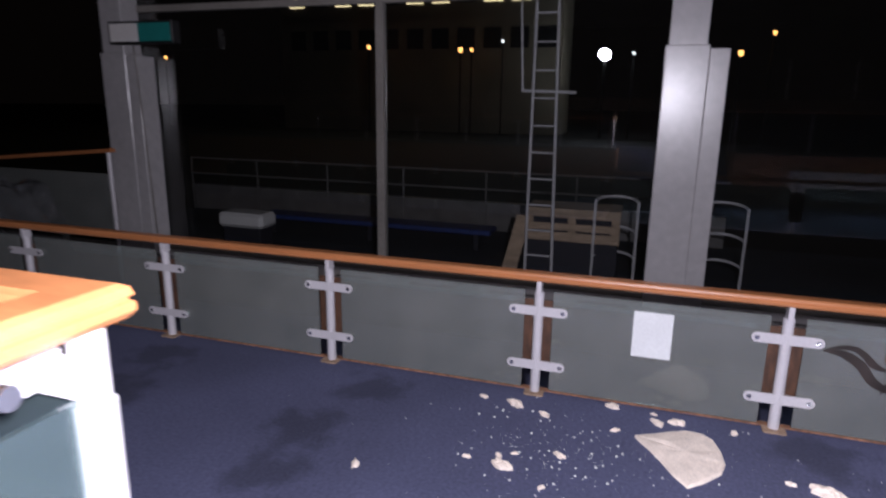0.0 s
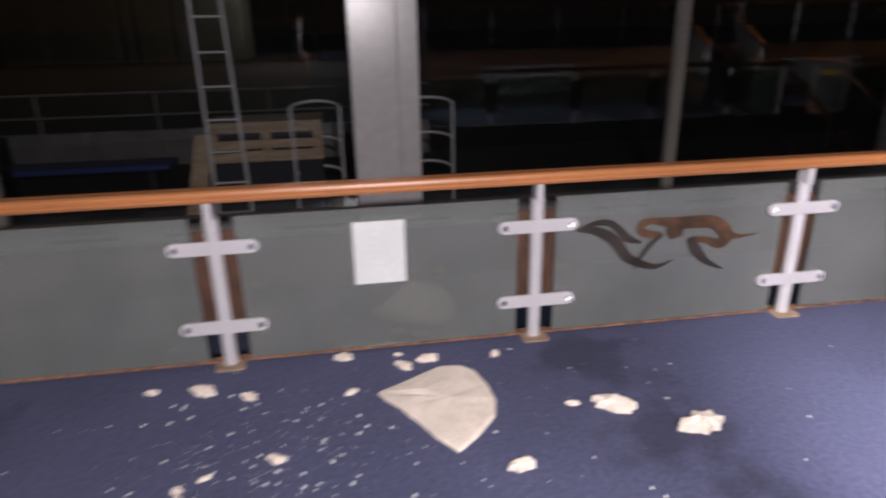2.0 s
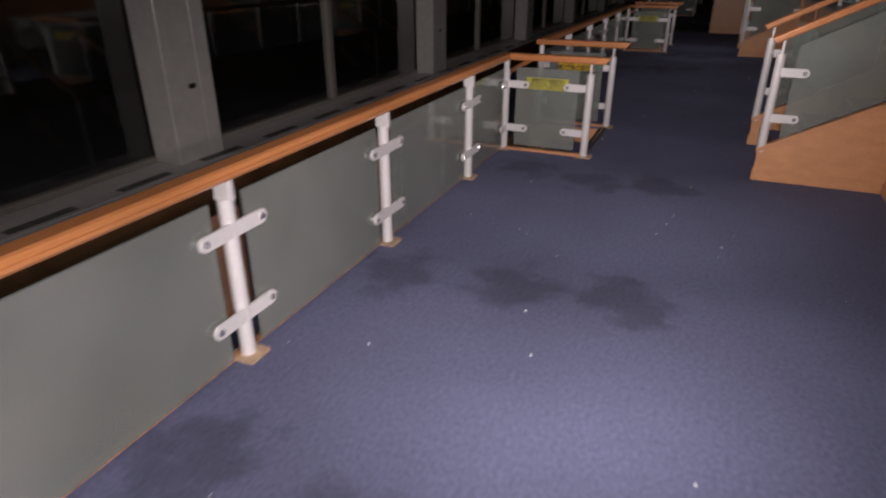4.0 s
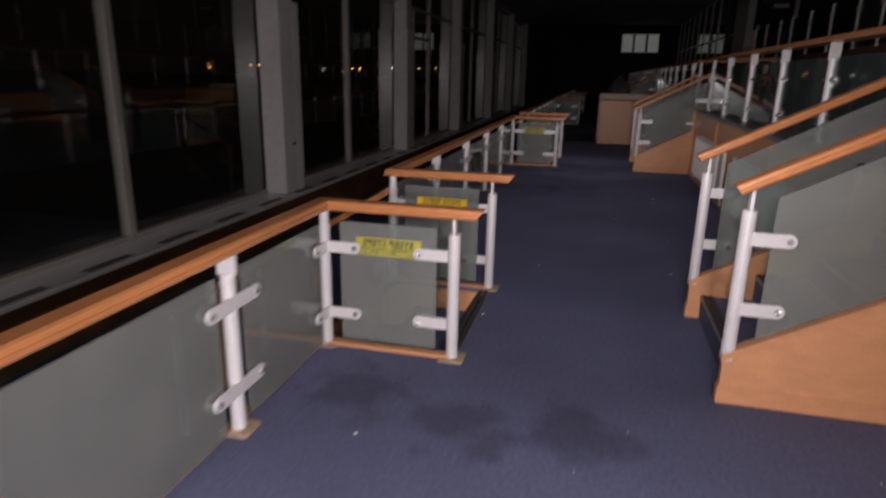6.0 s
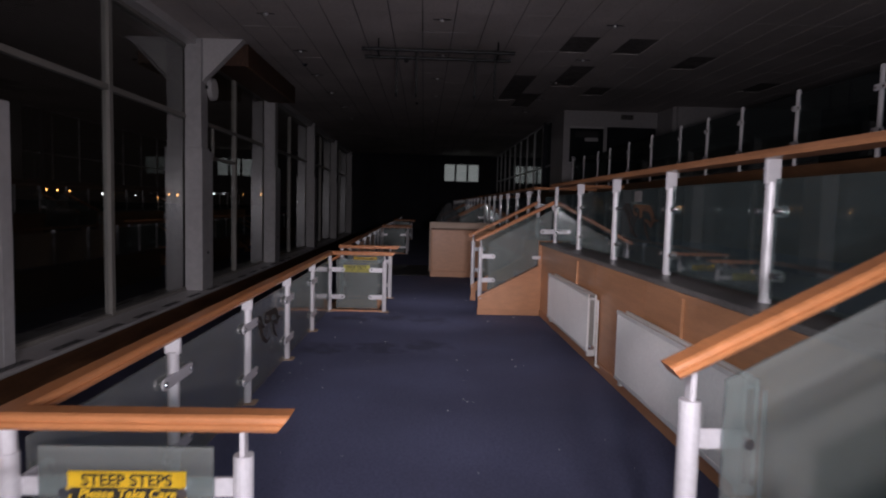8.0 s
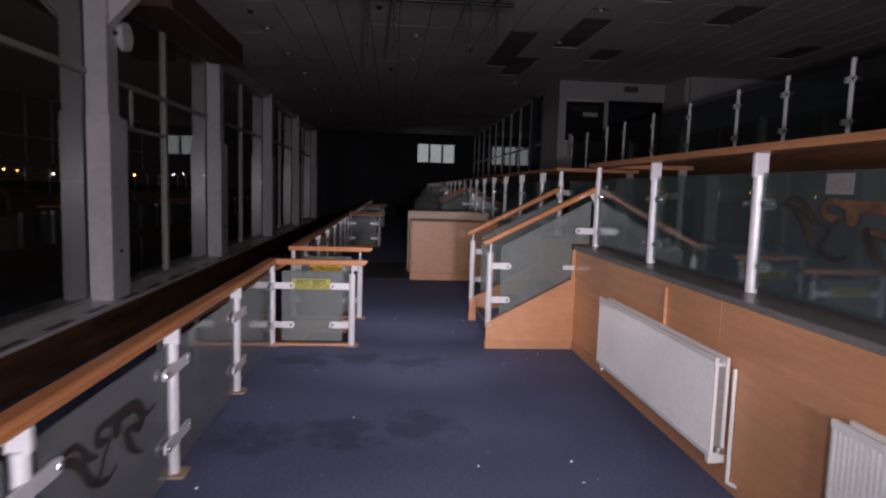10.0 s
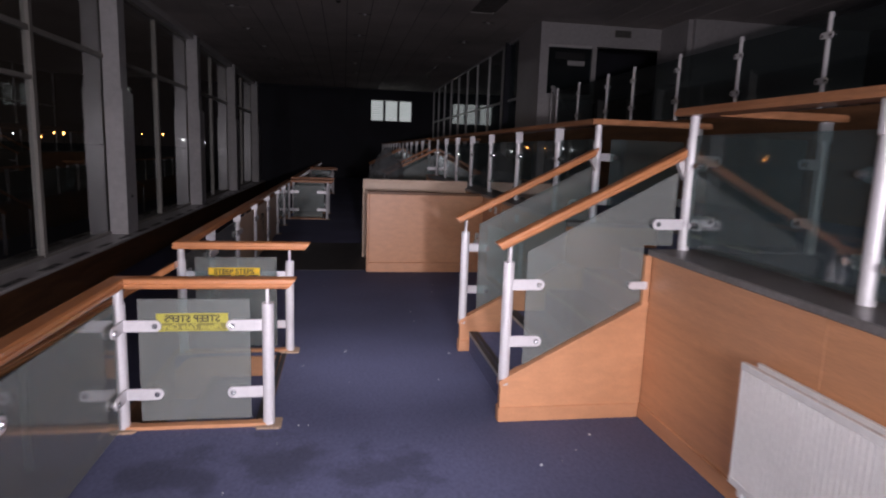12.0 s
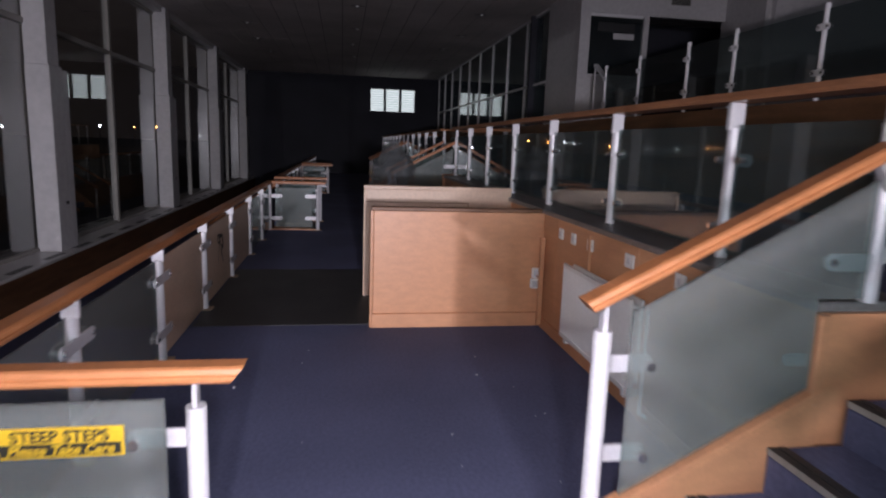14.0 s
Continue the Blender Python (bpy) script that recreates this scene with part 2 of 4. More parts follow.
def sweep(points, profile, undercut=0.0):
    """A moulding: a profile (side, up) carried along a line, mitred at its corners; undercut slants its ends."""
    bm = bmesh.new()
    pts = [Vector(p) for p in points]
    rings = []
    for i, p in enumerate(pts):
        d0 = (pts[i] - pts[i - 1]).normalized() if i else None
        d1 = (pts[i + 1] - pts[i]).normalized() if i + 1 < len(pts) else None
        d0, d1 = d0 or d1, d1 or d0
        s0 = d0.cross(Vector((0, 0, 1))).normalized()
        s1 = d1.cross(Vector((0, 0, 1))).normalized()
        s = (s0 + s1).normalized()
        s /= max(0.3, s.dot(s0))
        rings.append([bm.verts.new(p + s * u + Vector((0, 0, w))) for u, w in profile])
    n = len(profile)
    high = max(w for _, w in profile)
    for ring, d in ((rings[0], pts[1] - pts[0]), (rings[-1], pts[-2] - pts[-1])):
        for v, (_, w) in zip(ring, profile):
            v.co += d.normalized() * undercut * (1 - w / high)
    for a, b in zip(rings, rings[1:]):
        for k in range(n):
            bm.faces.new((a[k], a[(k + 1) % n], b[(k + 1) % n], b[k]))
    bm.faces.new(rings[0]), bm.faces.new(rings[-1][::-1])
    bmesh.ops.recalc_face_normals(bm, faces=bm.faces)
    return bm


def slab(outline, lo, hi, axis="z"):
    """A flat piece: an outline drawn in the plane across axis, from lo to hi."""
    bm = bmesh.new()
    put = {"z": lambda u, v, w: (u, v, w), "y": lambda u, v, w: (u, w, v), "x": lambda u, v, w: (w, u, v)}[axis]
    a = [bm.verts.new(put(u, v, lo)) for u, v in outline]
    b = [bm.verts.new(put(u, v, hi)) for u, v in outline]
    bm.faces.new(a), bm.faces.new(b[::-1])
    for i in range(len(a)):
        j = (i + 1) % len(a)
        bm.faces.new((a[i], b[i], b[j], a[j]))
    bmesh.ops.recalc_face_normals(bm, faces=bm.faces)
    return bm


def structure(name, bm, mat, label, category):
    return tagged(part(name, bm, mat), label, category, kind="structure")


def thing(name, at, label, category, group=""):
    ob = new(name)
    ob.empty_display_size = 0.1
    ob.location = at
    return tagged(ob, label, category, group)


RAIL = [(-0.042, 0.0), (-0.052, 0.012), (-0.052, 0.026), (-0.045, 0.029), (-0.045, 0.034), (-0.051, 0.037), (-0.048, 0.050), (-0.036, 0.057), (0.036, 0.057), (0.048, 0.050), (0.051, 0.037), (0.045, 0.034), (0.045, 0.029), (0.052, 0.026), (0.052, 0.012), (0.042, 0.0)]
SHELF = [(-0.085, 0.0), (-0.09, 0.02), (-0.08, 0.045), (0.08, 0.045), (0.09, 0.02), (0.085, 0.0)]


def clamp(post, at, direction, side, reach=0.205, both=True):
    """A flat glass clamp with round ends and bolts; direction along the glass, side its outward normal."""
    d, s, up = Vector(direction), Vector(side), Vector((0, 0, 1))
    w = 0.033
    bm = bmesh.new()
    ends = (reach, -reach) if both else (reach, 0.0)
    line = []
    for k in range(9):
        a = -math.pi / 2 + math.pi * k / 8
        line.append((ends[0] - w + w * math.cos(a), w * math.sin(a)))
    if both:
        for k in range(9):
            a = math.pi / 2 + math.pi * k / 8
            line.append((ends[1] + w + w * math.cos(a), w * math.sin(a)))
    else:
        line += [(0.0, w), (0.0, -w)]
    lo = [bm.verts.new(Vector(at) + d * u + up * v + s * 0.020) for u, v in line]
    hi = [bm.verts.new(Vector(at) + d * u + up * v + s * 0.032) for u, v in line]
    bm.faces.new(lo), bm.faces.new(hi[::-1])
    for i in range(len(lo)):
        j = (i + 1) % len(lo)
        bm.faces.new((lo[i], hi[i], hi[j], lo[j]))
    bmesh.ops.recalc_face_normals(bm, faces=bm.faces)
    ob = part("clamp", bm, STEEL, post.parent)
    bolts = (reach - w, w - reach) if both else (reach - w,)
    for k, u in enumerate(bolts):
        c = Vector(at) + d * u
        bm = rod(c - s * 0.030, c + s * 0.034, 0.018, 0.017, 14)
        turn = 0.6 + 0.5 * k
        for half in (0, math.pi):
            arc = [half + turn + 0.22 + (math.pi - 0.44) * q / 6 for q in range(7)]
            low = [bm.verts.new(c + (d * math.cos(a) + up * math.sin(a)) * 0.0165 + s * 0.034) for a in arc]
            top = [bm.verts.new(c + (d * math.cos(a) + up * math.sin(a)) * 0.0145 + s * 0.040) for a in arc]
            bm.faces.new(top)
            for i in range(7):
                j = (i + 1) % 7
                bm.faces.new((low[i], low[j], top[j], top[i]))
        bmesh.ops.recalc_face_normals(bm, faces=bm.faces)
        part("bolt", bm, CHROME, ob, "bright slotted steel bolt")
    return ob


def post(parent, x, y, z0, top, sleeve, pin=False, base=True, r=0.034, neck=False):
    """A tubular post with a flat blade or a pin under the rail, on a base plate."""
    bm = rod((x, y, z0), (x, y, z0 + sleeve), r, None, 16)
    if pin:
        block(bm, (x - 0.009, y - 0.024, z0 + sleeve), (x + 0.009, y + 0.024, top), 0.003)
    elif neck:
        tube(bm, (x, y, z0 + sleeve), (x, y, top), r * 0.82, None, 14)
    else:
        block(bm, (x - 0.042, y - 0.017, z0 + sleeve - 0.01), (x + 0.042, y + 0.017, top), 0.004)
    ob = part("post", bm, STEEL, parent, smooth=False)
    if base:
        part("base_plate", slab([(x + u, y + v) for u, v in ((-0.07, -0.062), (-0.062, -0.07), (0.062, -0.07), (0.075, -0.058), (0.075, 0.058), (0.062, 0.07), (-0.062, 0.07), (-0.07, 0.062))], z0, z0 + 0.010), RUST, ob, "stained square base plate")
    return ob


def pane(parent, a, b, z0, z1, thick=0.012, mat=None, offset=0.0, name="glass_panel"):
    """An upright panel between plan points a and b."""
    a, b = Vector((*a, 0)), Vector((*b, 0))
    d = (b - a).normalized()
    s = Vector((d.y, -d.x, 0))
    bm = bmesh.new()
    q = []
    for w in (-thick / 2, thick / 2):
        o = s * (w + offset)
        q.append([bm.verts.new(v) for v in (a + o + Vector((0, 0, z0)), b + o + Vector((0, 0, z0)), b + o + Vector((0, 0, z1)), a + o + Vector((0, 0, z1)))])
    bm.faces.new(q[0]), bm.faces.new(q[1][::-1])
    for i in range(4):
        j = (i + 1) % 4
        bm.faces.new((q[0][i], q[1][i], q[1][j], q[0][j]))
    bmesh.ops.recalc_face_normals(bm, faces=bm.faces)
    return part(name, bm, mat or GLASS, parent)

# ---- setting ----
CEIL, LOW, TIER, TIER2, Y0, Y1 = 4.92, -0.90, 1.08, 2.20, -13.0, 46.8
GATES = [(7.0, 8.27), (15.31, 16.67), (26.1, 27.4), (34.4, 35.7)]
STAIRS = [(6.91, 8.12), (15.25, 16.61), (25.6, 26.95), (34.0, 35.3)]
COLS = [-8.15, -0.35, 6.2, 12.75, 19.25, 25.5, 32.3, 38.9, 45.6]

bm = box((0.80, Y0, -0.20), (3.16, Y1, 0.0))
edge = Y0
for a, b in GATES:
    block(bm, (-0.06, edge, -0.20), (0.80, a + 0.05, 0.0))
    edge = b - 0.05
block(bm, (-0.06, edge, -0.20), (0.80, Y1, 0.0))
structure("floor", bm, STAINED, "worn blue carpet floor of the walkway, stained dark", "floor")
structure("floor_low", box((-3.06, Y0, LOW - 0.1), (-0.06, Y1, LOW)), CARPET, "blue carpet floor of the lower tier", "floor")
structure("floor_vinyl", box((0.0, 20.05, 0.0), (3.1, 22.5, 0.004)), VINYL, "dark vinyl floor strip across the walkway", "floor")
bm = bmesh.new()
cuts = [(-1.3, 1.1)] + STAIRS
edge = Y0
for a, b in cuts:
    block(bm, (3.45, edge, TIER - 0.15), (6.10, a - 0.05, TIER))
    edge = b + 0.05
block(bm, (3.45, edge, TIER - 0.15), (6.10, Y1, TIER))
for a, b in cuts:
    block(bm, (4.30, a - 0.05, TIER - 0.15), (6.10, b + 0.05, TIER))
structure("floor_upper", bm, CARPET, "blue carpet floor of the raised tier", "floor")
structure("floor_top", box((6.14, Y0, TIER2 - 0.15), (14.0, Y1, TIER2)), CARPET, "blue carpet floor of the top tier", "floor")
structure("wall_tier_top", box((6.06, Y0, TIER + 0.002), (6.14, Y1, TIER2 + 0.02)), DARKWOOD, "dark wood riser below the top tier", "wall")

# the panelled riser of the raised tier, cut by the stairs
spans, edge = [], Y0
for a, b in cuts:
    spans.append((edge, a - 0.03))
    edge = b + 0.03
spans.append((edge, Y1))
for i, (a, b) in enumerate(spans):
    w = structure("wall_riser_%d" % (i + 1), box((3.16, a, 0.0), (3.45, b, 1.06)), BEECH, "beech panelled riser wall below the raised tier", "wall")
    n = max(1, round((b - a) / 1.45))
    for k in range(n):
        u, v = a + (b - a) * k / n, a + (b - a) * (k + 1) / n
        part("panel", box((3.14, u + 0.0012, 0.10), (3.165, v - 0.0012, 1.06), 0.0015), BEECH, w)
    structure("baseboard_%d" % (i + 1), box((3.128, a, 0.0), (3.16, b, 0.098), 0.004), BEECH, "beech baseboard along the riser wall", "baseboard")
    structure("coping_%d" % (i + 1), box((3.11, a - 0.01, 1.06), (3.56, b + 0.01, 1.10), 0.006), COPING, "dark grey coping on the riser wall", "coping")
    for k in range(1, n, 2):
        y = a + (b - a) * (k + 0.5) / n
        part("batten", box((3.118, y - 0.02, 0.62), (3.139, y + 0.02, 1.02), 0.004), BEECH, w)

structure("wall_riser_low", box((-0.10, Y0, LOW), (-0.06, Y1, -0.02)), DARKWOOD, "dark wood riser below the walkway", "wall")
edge = Y0
for i, (a, b) in enumerate(GATES + [(Y1, Y1)]):
    structure("trim_%d" % (i + 1), box((-0.062, edge, 0.0), (-0.016, a - 0.02, 0.012), 0.003), TRIM, "thin worn red-brown strip along the carpet's edge", "trim")
    edge = b + 0.02

# window wall: apron, sill with grilles, columns, mullions, panes
structure("wall_apron", box((-3.10, Y0, LOW), (-3.06, Y1, -0.33)), DARKWOOD, "dark wood apron below the windows", "wall")
structure("wall_plinth", box((-3.62, Y0, LOW - 0.4), (-3.10, Y1, -0.34)), DARKWALL, "dark plinth under the window sill", "wall")
sill = structure("sill", box((-3.62, Y0, -0.34), (-3.03, Y1, -0.29), 0.008), WHITE, "white window sill with dark slotted grilles", "sill")
for k in range(int((Y1 + 8) / 1.08)):
    y = -7.8 + 1.08 * k
    bm = bmesh.new()
    for j in range(4):
        block(bm, (-3.20 + 0.03 * j, y, -0.292), (-3.182 + 0.03 * j, y + 0.62, -0.288))
    part("grille", bm, BLACK, sill, "dark slotted convector grille")
structure("wall_head", box((-3.62, Y0, CEIL - 0.16), (-3.32, Y1, CEIL + 0.05)), WHITE, "white band above the windows", "wall")


def column(y, i):
    ob = thing("column", (-3.4, y, -0.29), "white painted steel column between the windows", "column", "columns along the window wall")
    part("shaft", box((-0.16, -0.17, -0.02), (0.17, 0.22, CEIL + 0.25), 0.006), COLUMN, ob)
    part("casing", box((-0.158, -0.20, 0.0), (0.20, 0.25, 2.96), 0.010), COLUMN, ob, "boxed white casing")
    part("side_casing", box((-0.156, 0.25, 0.0), (0.197, 0.45, 2.92), 0.008), COLUMN, ob)
    if i > 1:
        part("socket_plate", box((0.196, 0.08, 0.75), (0.212, 0.17, 0.80), 0.003), BLACK, ob, "small black plate")
    return ob


for i, y in enumerate(COLS):
    column(y, i)
for i, (a, b) in enumerate(zip(COLS, COLS[1:])):
    w = new("window_%d" % (i + 1))
    mid = (a + b) / 2 + (0.2 if i == 0 else 0.05)
    w.location = (-3.58, mid, -0.29)
    tagged(w, "tall black night window in grey metal frames", "window", kind="structure")
    h = CEIL + 0.13
    part("mullion", box((-0.06, -0.055, 0.0), (0.06, 0.055, h), 0.006), FRAME, w)
    for s in (-1, 1):
        lo, hi = (0.055, b - 0.002 - mid) if s > 0 else (a + 0.002 - mid, -0.055)
        part("transom", box((-0.05, lo, 3.55), (0.05, hi, 3.64), 0.006), FRAME, w)
        part("window_frame", box((-0.05, lo, 0.0), (0.05, hi, 0.06), 0.006), FRAME, w)
        part("window_frame", box((-0.05, lo, h - 0.07), (0.05, hi, h), 0.006), FRAME, w)
        m = (lo + hi) / 2
        levels = [(0.06, 3.55), (3.64, h - 0.07)]
        if s < 0 and i == 4:
            part("transom", box((-0.045, lo, 2.82), (0.045, hi, 2.89), 0.006), FRAME, w)
            part("glazing_bar", box((-0.03, m - 0.035, 2.89), (0.03, m + 0.035, 3.55), 0.004), FRAME, w)
            levels = [(0.06, 2.82), (2.89, 3.55), (3.64, h - 0.07)]
        for z0, z1 in levels:
            p = part("pane", box((-0.006, lo, z0), (0.006, hi, z1)), WINDOW, w)
            p.visible_shadow = False

# ceiling of small panels with joints
structure("ceiling_void", box((-3.6, Y0, CEIL + 0.03), (14.0, Y1, CEIL + 0.10)), VOID, "dark void above the ceiling panels", "ceiling")
bm = bmesh.new()
GONE = [(3.7, 22.7), (3.7, 23.9), (4.3, 25.3), (4.3, 26.1), (4.8, 21.3), (4.8, 22.1), (6.4, 23.6), (6.1, 23.1), (7.5, 20.0), (9.6, 23.0), (9.9, 23.0), (10.4, 22.0), (4.6, 18.5), (5.6, 19.2)]
rng = random.Random(5)
for ix in range(30):
    for iy in range(50):
        x, y = -3.32 + 0.575 * ix, Y0 + 1.2 * iy
        if rng.random() < 0.006 or any(x < u < x + 0.575 and y < v < y + 1.2 for u, v in GONE):
            continue
        d = 0.004 * rng.random()
        lo, hi = (x + 0.010, y + 0.005, CEIL - d), (x + 0.565, y + 1.195, CEIL + 0.012)
        block(bm, lo, hi)
structure("ceiling", bm, CEILING, "grey suspended ceiling of rectangular panels, some stained", "ceiling")
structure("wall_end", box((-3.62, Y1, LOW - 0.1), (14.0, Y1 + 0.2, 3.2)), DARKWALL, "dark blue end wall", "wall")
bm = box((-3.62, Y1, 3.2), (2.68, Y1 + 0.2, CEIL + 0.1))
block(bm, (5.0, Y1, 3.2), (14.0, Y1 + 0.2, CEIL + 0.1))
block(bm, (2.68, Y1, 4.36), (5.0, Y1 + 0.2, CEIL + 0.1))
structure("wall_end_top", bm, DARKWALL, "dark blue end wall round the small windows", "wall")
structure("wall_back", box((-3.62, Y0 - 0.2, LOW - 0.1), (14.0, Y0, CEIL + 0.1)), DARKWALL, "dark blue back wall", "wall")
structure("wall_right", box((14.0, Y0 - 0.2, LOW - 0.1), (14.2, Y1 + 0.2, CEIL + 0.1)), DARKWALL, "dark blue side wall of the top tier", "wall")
LIT = glow("lit_blind", (0.62, 0.68, 0.66), 0.12)
wend = tagged(new("window_end"), "three small lit windows with slatted blinds", "window", kind="structure")
wend.location = (3.84, Y1, 3.2)
for k in range(3):
    x = -1.13 + 0.79 * k
    part("blind", box((x, 0.10, 0.04), (x + 0.66, 0.12, 1.12)), LIT, wend, "blind lit from behind")
    bm = bmesh.new()
    for j in range(9):
        block(bm, (x, 0.085, 0.10 + 0.115 * j), (x + 0.66, 0.095, 0.130 + 0.115 * j))
    part("slat", bm, FRAME, wend)
    bm = box((x - 0.04, 0.0, 0.0), (x, 0.1, 1.16))
    block(bm, (x + 0.66, 0.0, 0.0), (x + 0.75, 0.1, 1.16))
    part("window_frame", bm, BLACK, wend)


# ---- balustrades along the walkway ----
H = 0.842


def edge_clamps(p, x, y, z0, d, side, both=True, heights=(0.22, 0.625)):
    for z in heights:
        clamp(p, (x, y, z0 + z), d, side, both=both)


def low_balustrade(ys, start_gate=None, end_gate=None, boards=(), backed=False, reach=(0.80, 0.80)):
    """A run of the walkway's left balustrade with the wings that flank the steps."""
    ob = thing("glass_balustrade", (0, 0, 0), "beech handrail on white steel posts with etched glass panels", "balustrade", "balustrades along the walkway")
    line = [(0, y, H) for y in (ys[0], ys[-1])]
    if start_gate:
        line[0] = (0, start_gate, H)
        line.insert(0, (reach[0] + 0.165, start_gate, H))
    if end_gate:
        line[-1] = (0, end_gate, H)
        line.append((reach[1] + 0.165, end_gate, H))
    part("handrail", sweep(line, RAIL, 0.045), RAILWOOD, ob, "varnished beech handrail with a groove")
    stops = ([start_gate] if start_gate else []) + list(ys) + ([end_gate] if end_gate else [])
    for y in ys:
        p = post(ob, 0, y, 0, H, 0.76)
        edge_clamps(p, 0, y, 0, (0, 1, 0), (1, 0, 0))
        if backed:
            part("backing_strip", box((-0.040, y - 0.105, 0.20), (-0.030, y + 0.105, 0.69)), STRIPWOOD, p, "dark brown wood strip")
    for i, (a, b) in enumerate(zip(stops, stops[1:])):
        board = i in boards
        pane(ob, (0, a + 0.10), (0, b - 0.10), 0.03, 0.765, mat=PALEWOOD if board else None, name="board" if board else "glass_panel")
    for g, s, out in ((start_gate, 1, reach[0]), (end_gate, -1, reach[1])):
        if not g:
            continue
        p = post(ob, 0, g, 0, H, 0.75, neck=True)
        for z in (0.22, 0.625):
            clamp(p, (0, g, z), (0, s, 0), (1, 0, 0), 0.2, both=False)
            clamp(p, (0.03, g, z), (1, 0, 0), (0, s, 0), 0.20, both=False)
        p = post(ob, out, g, 0, H, 0.75, pin=True)
        for z in (0.22, 0.625):
            clamp(p, (out - 0.03, g, z), (-1, 0, 0), (0, s, 0), 0.20, both=False)
        pane(ob, (0.10, g), (out - 0.10, g), 0.05, 0.775)
        part("trim", box((0.0, g - 0.03, 0.0), (out, g + 0.03, 0.022), 0.003), BEECH, ob)
    return ob


low_balustrade([-9.2, -7.6, -6.1, -4.5, -2.92, -1.275, 0.283, 1.75, 3.19, 4.56, 6.01], None, 7.0, backed=True, reach=(0.78, 0.78))
low_balustrade([9.62, 11.05, 12.45, 13.86], 8.27, 15.31, reach=(0.78, 0.812))
low_balustrade([17.75, 19.2, 20.64, 22.09, 23.58, 24.9], 16.67, 26.1, boards=(2, 3, 4), reach=(0.82, 0.86))
low_balustrade([28.8, 30.2, 31.6, 33.0], 27.4, 34.4, reach=(0.86, 0.86))
low_balustrade([37.0, 38.4, 39.8, 41.2, 42.6, 44.0, 45.4], 35.7, None)


def sign(y, back):
    """A yellow warning plate on the glass; back: the see-through reverse, with its words the wrong way round."""
    ob = thing("warning_sign", (0.395, y, 0.64), "faded yellow warning sign seen reversed through the glass" if back else "yellow warning sign with black lettering on the glass", "sign", "warning signs")
    ground = DULLYELLOW if back else YELLOW
    part("plate", box((-0.195, -0.0015, -0.052), (0.195, 0.0015, 0.052)), ground, ob)
    part("band", box((-0.185, -0.0030, -0.045), (0.185, -0.0018, -0.004)), OLIVE if back else INK, ob, "dark band")
    for words, size, z, mat in (("STEEP STEPS", 0.056, 0.004, INK), ("Please Take Care", 0.046, -0.040, ground)):
        cu = bpy.data.curves.new("lettering", "FONT")
        cu.body, cu.size, cu.align_x, cu.extrude, cu.offset = words, size, "CENTER", 0.0004, 0.0012
        cu.shear = 0.0 if words.isupper() else 0.3
        cu.materials.append(mat)
        t = new("lettering", cu)
        t.parent = ob
        t.matrix_basis = pose(0, -0.0036, z, 90, 0, 0) @ Matrix.Diagonal((-1 if back else 1, 1, 1, 1))
    return ob


for a, b in GATES[:2]:
    sign(a - 0.009, True)
    sign(b - 0.009, False)


def steps_down(a, b):
    ob = thing("steps_down", (0.80, (a + b) / 2, 0), "steep blue carpeted steps down with black nosings", "stairs", "steps to the lower tier")
    w = (b - a) / 2 - 0.05
    for k in range(1, 5):
        z = LOW / 5 * k
        s = part("step", box((-0.29 * (k + 1), -w, z - 0.2), (-0.29 * k + 0.29, w, z)), CARPET, ob)
        part("nosing", box((-0.29 * (k + 1), -w, z), (-0.29 * (k + 1) + 0.06, w, z + 0.006)), NOSING, s, "black nosing strip")
    for u in (-0.075, -0.035):
        part("nosing", box((u, -w, -0.002), (u + 0.03, w, 0.006)), NOSING, ob, "black ribbed nosing")
    part("riser", box((-0.012, -w, -0.2), (0.0, w, -0.003)), DARKWOOD, ob)
    for s in (-1, 1):
        y = s * (w - 0.013)
        part("side_panel", slab([(0.0, -0.02), (0.0, -0.3), (-1.4, LOW), (-1.45, LOW), (-1.45, LOW + 0.25), (-0.75, -0.02)], y - 0.012, y + 0.012, "y"), BEECH, ob)
        y = s * (w - 0.03)
        part("handrail", sweep([(-0.82, y, 0.70), (-2.0, y, -0.02)], RAIL), RAILWOOD, ob, "sloping beech handrail")
        part("post", rod((-1.95, y, LOW), (-1.95, y, 0.0), 0.03), STEEL, ob)
    return ob


for a, b in GATES:
    steps_down(a, b)


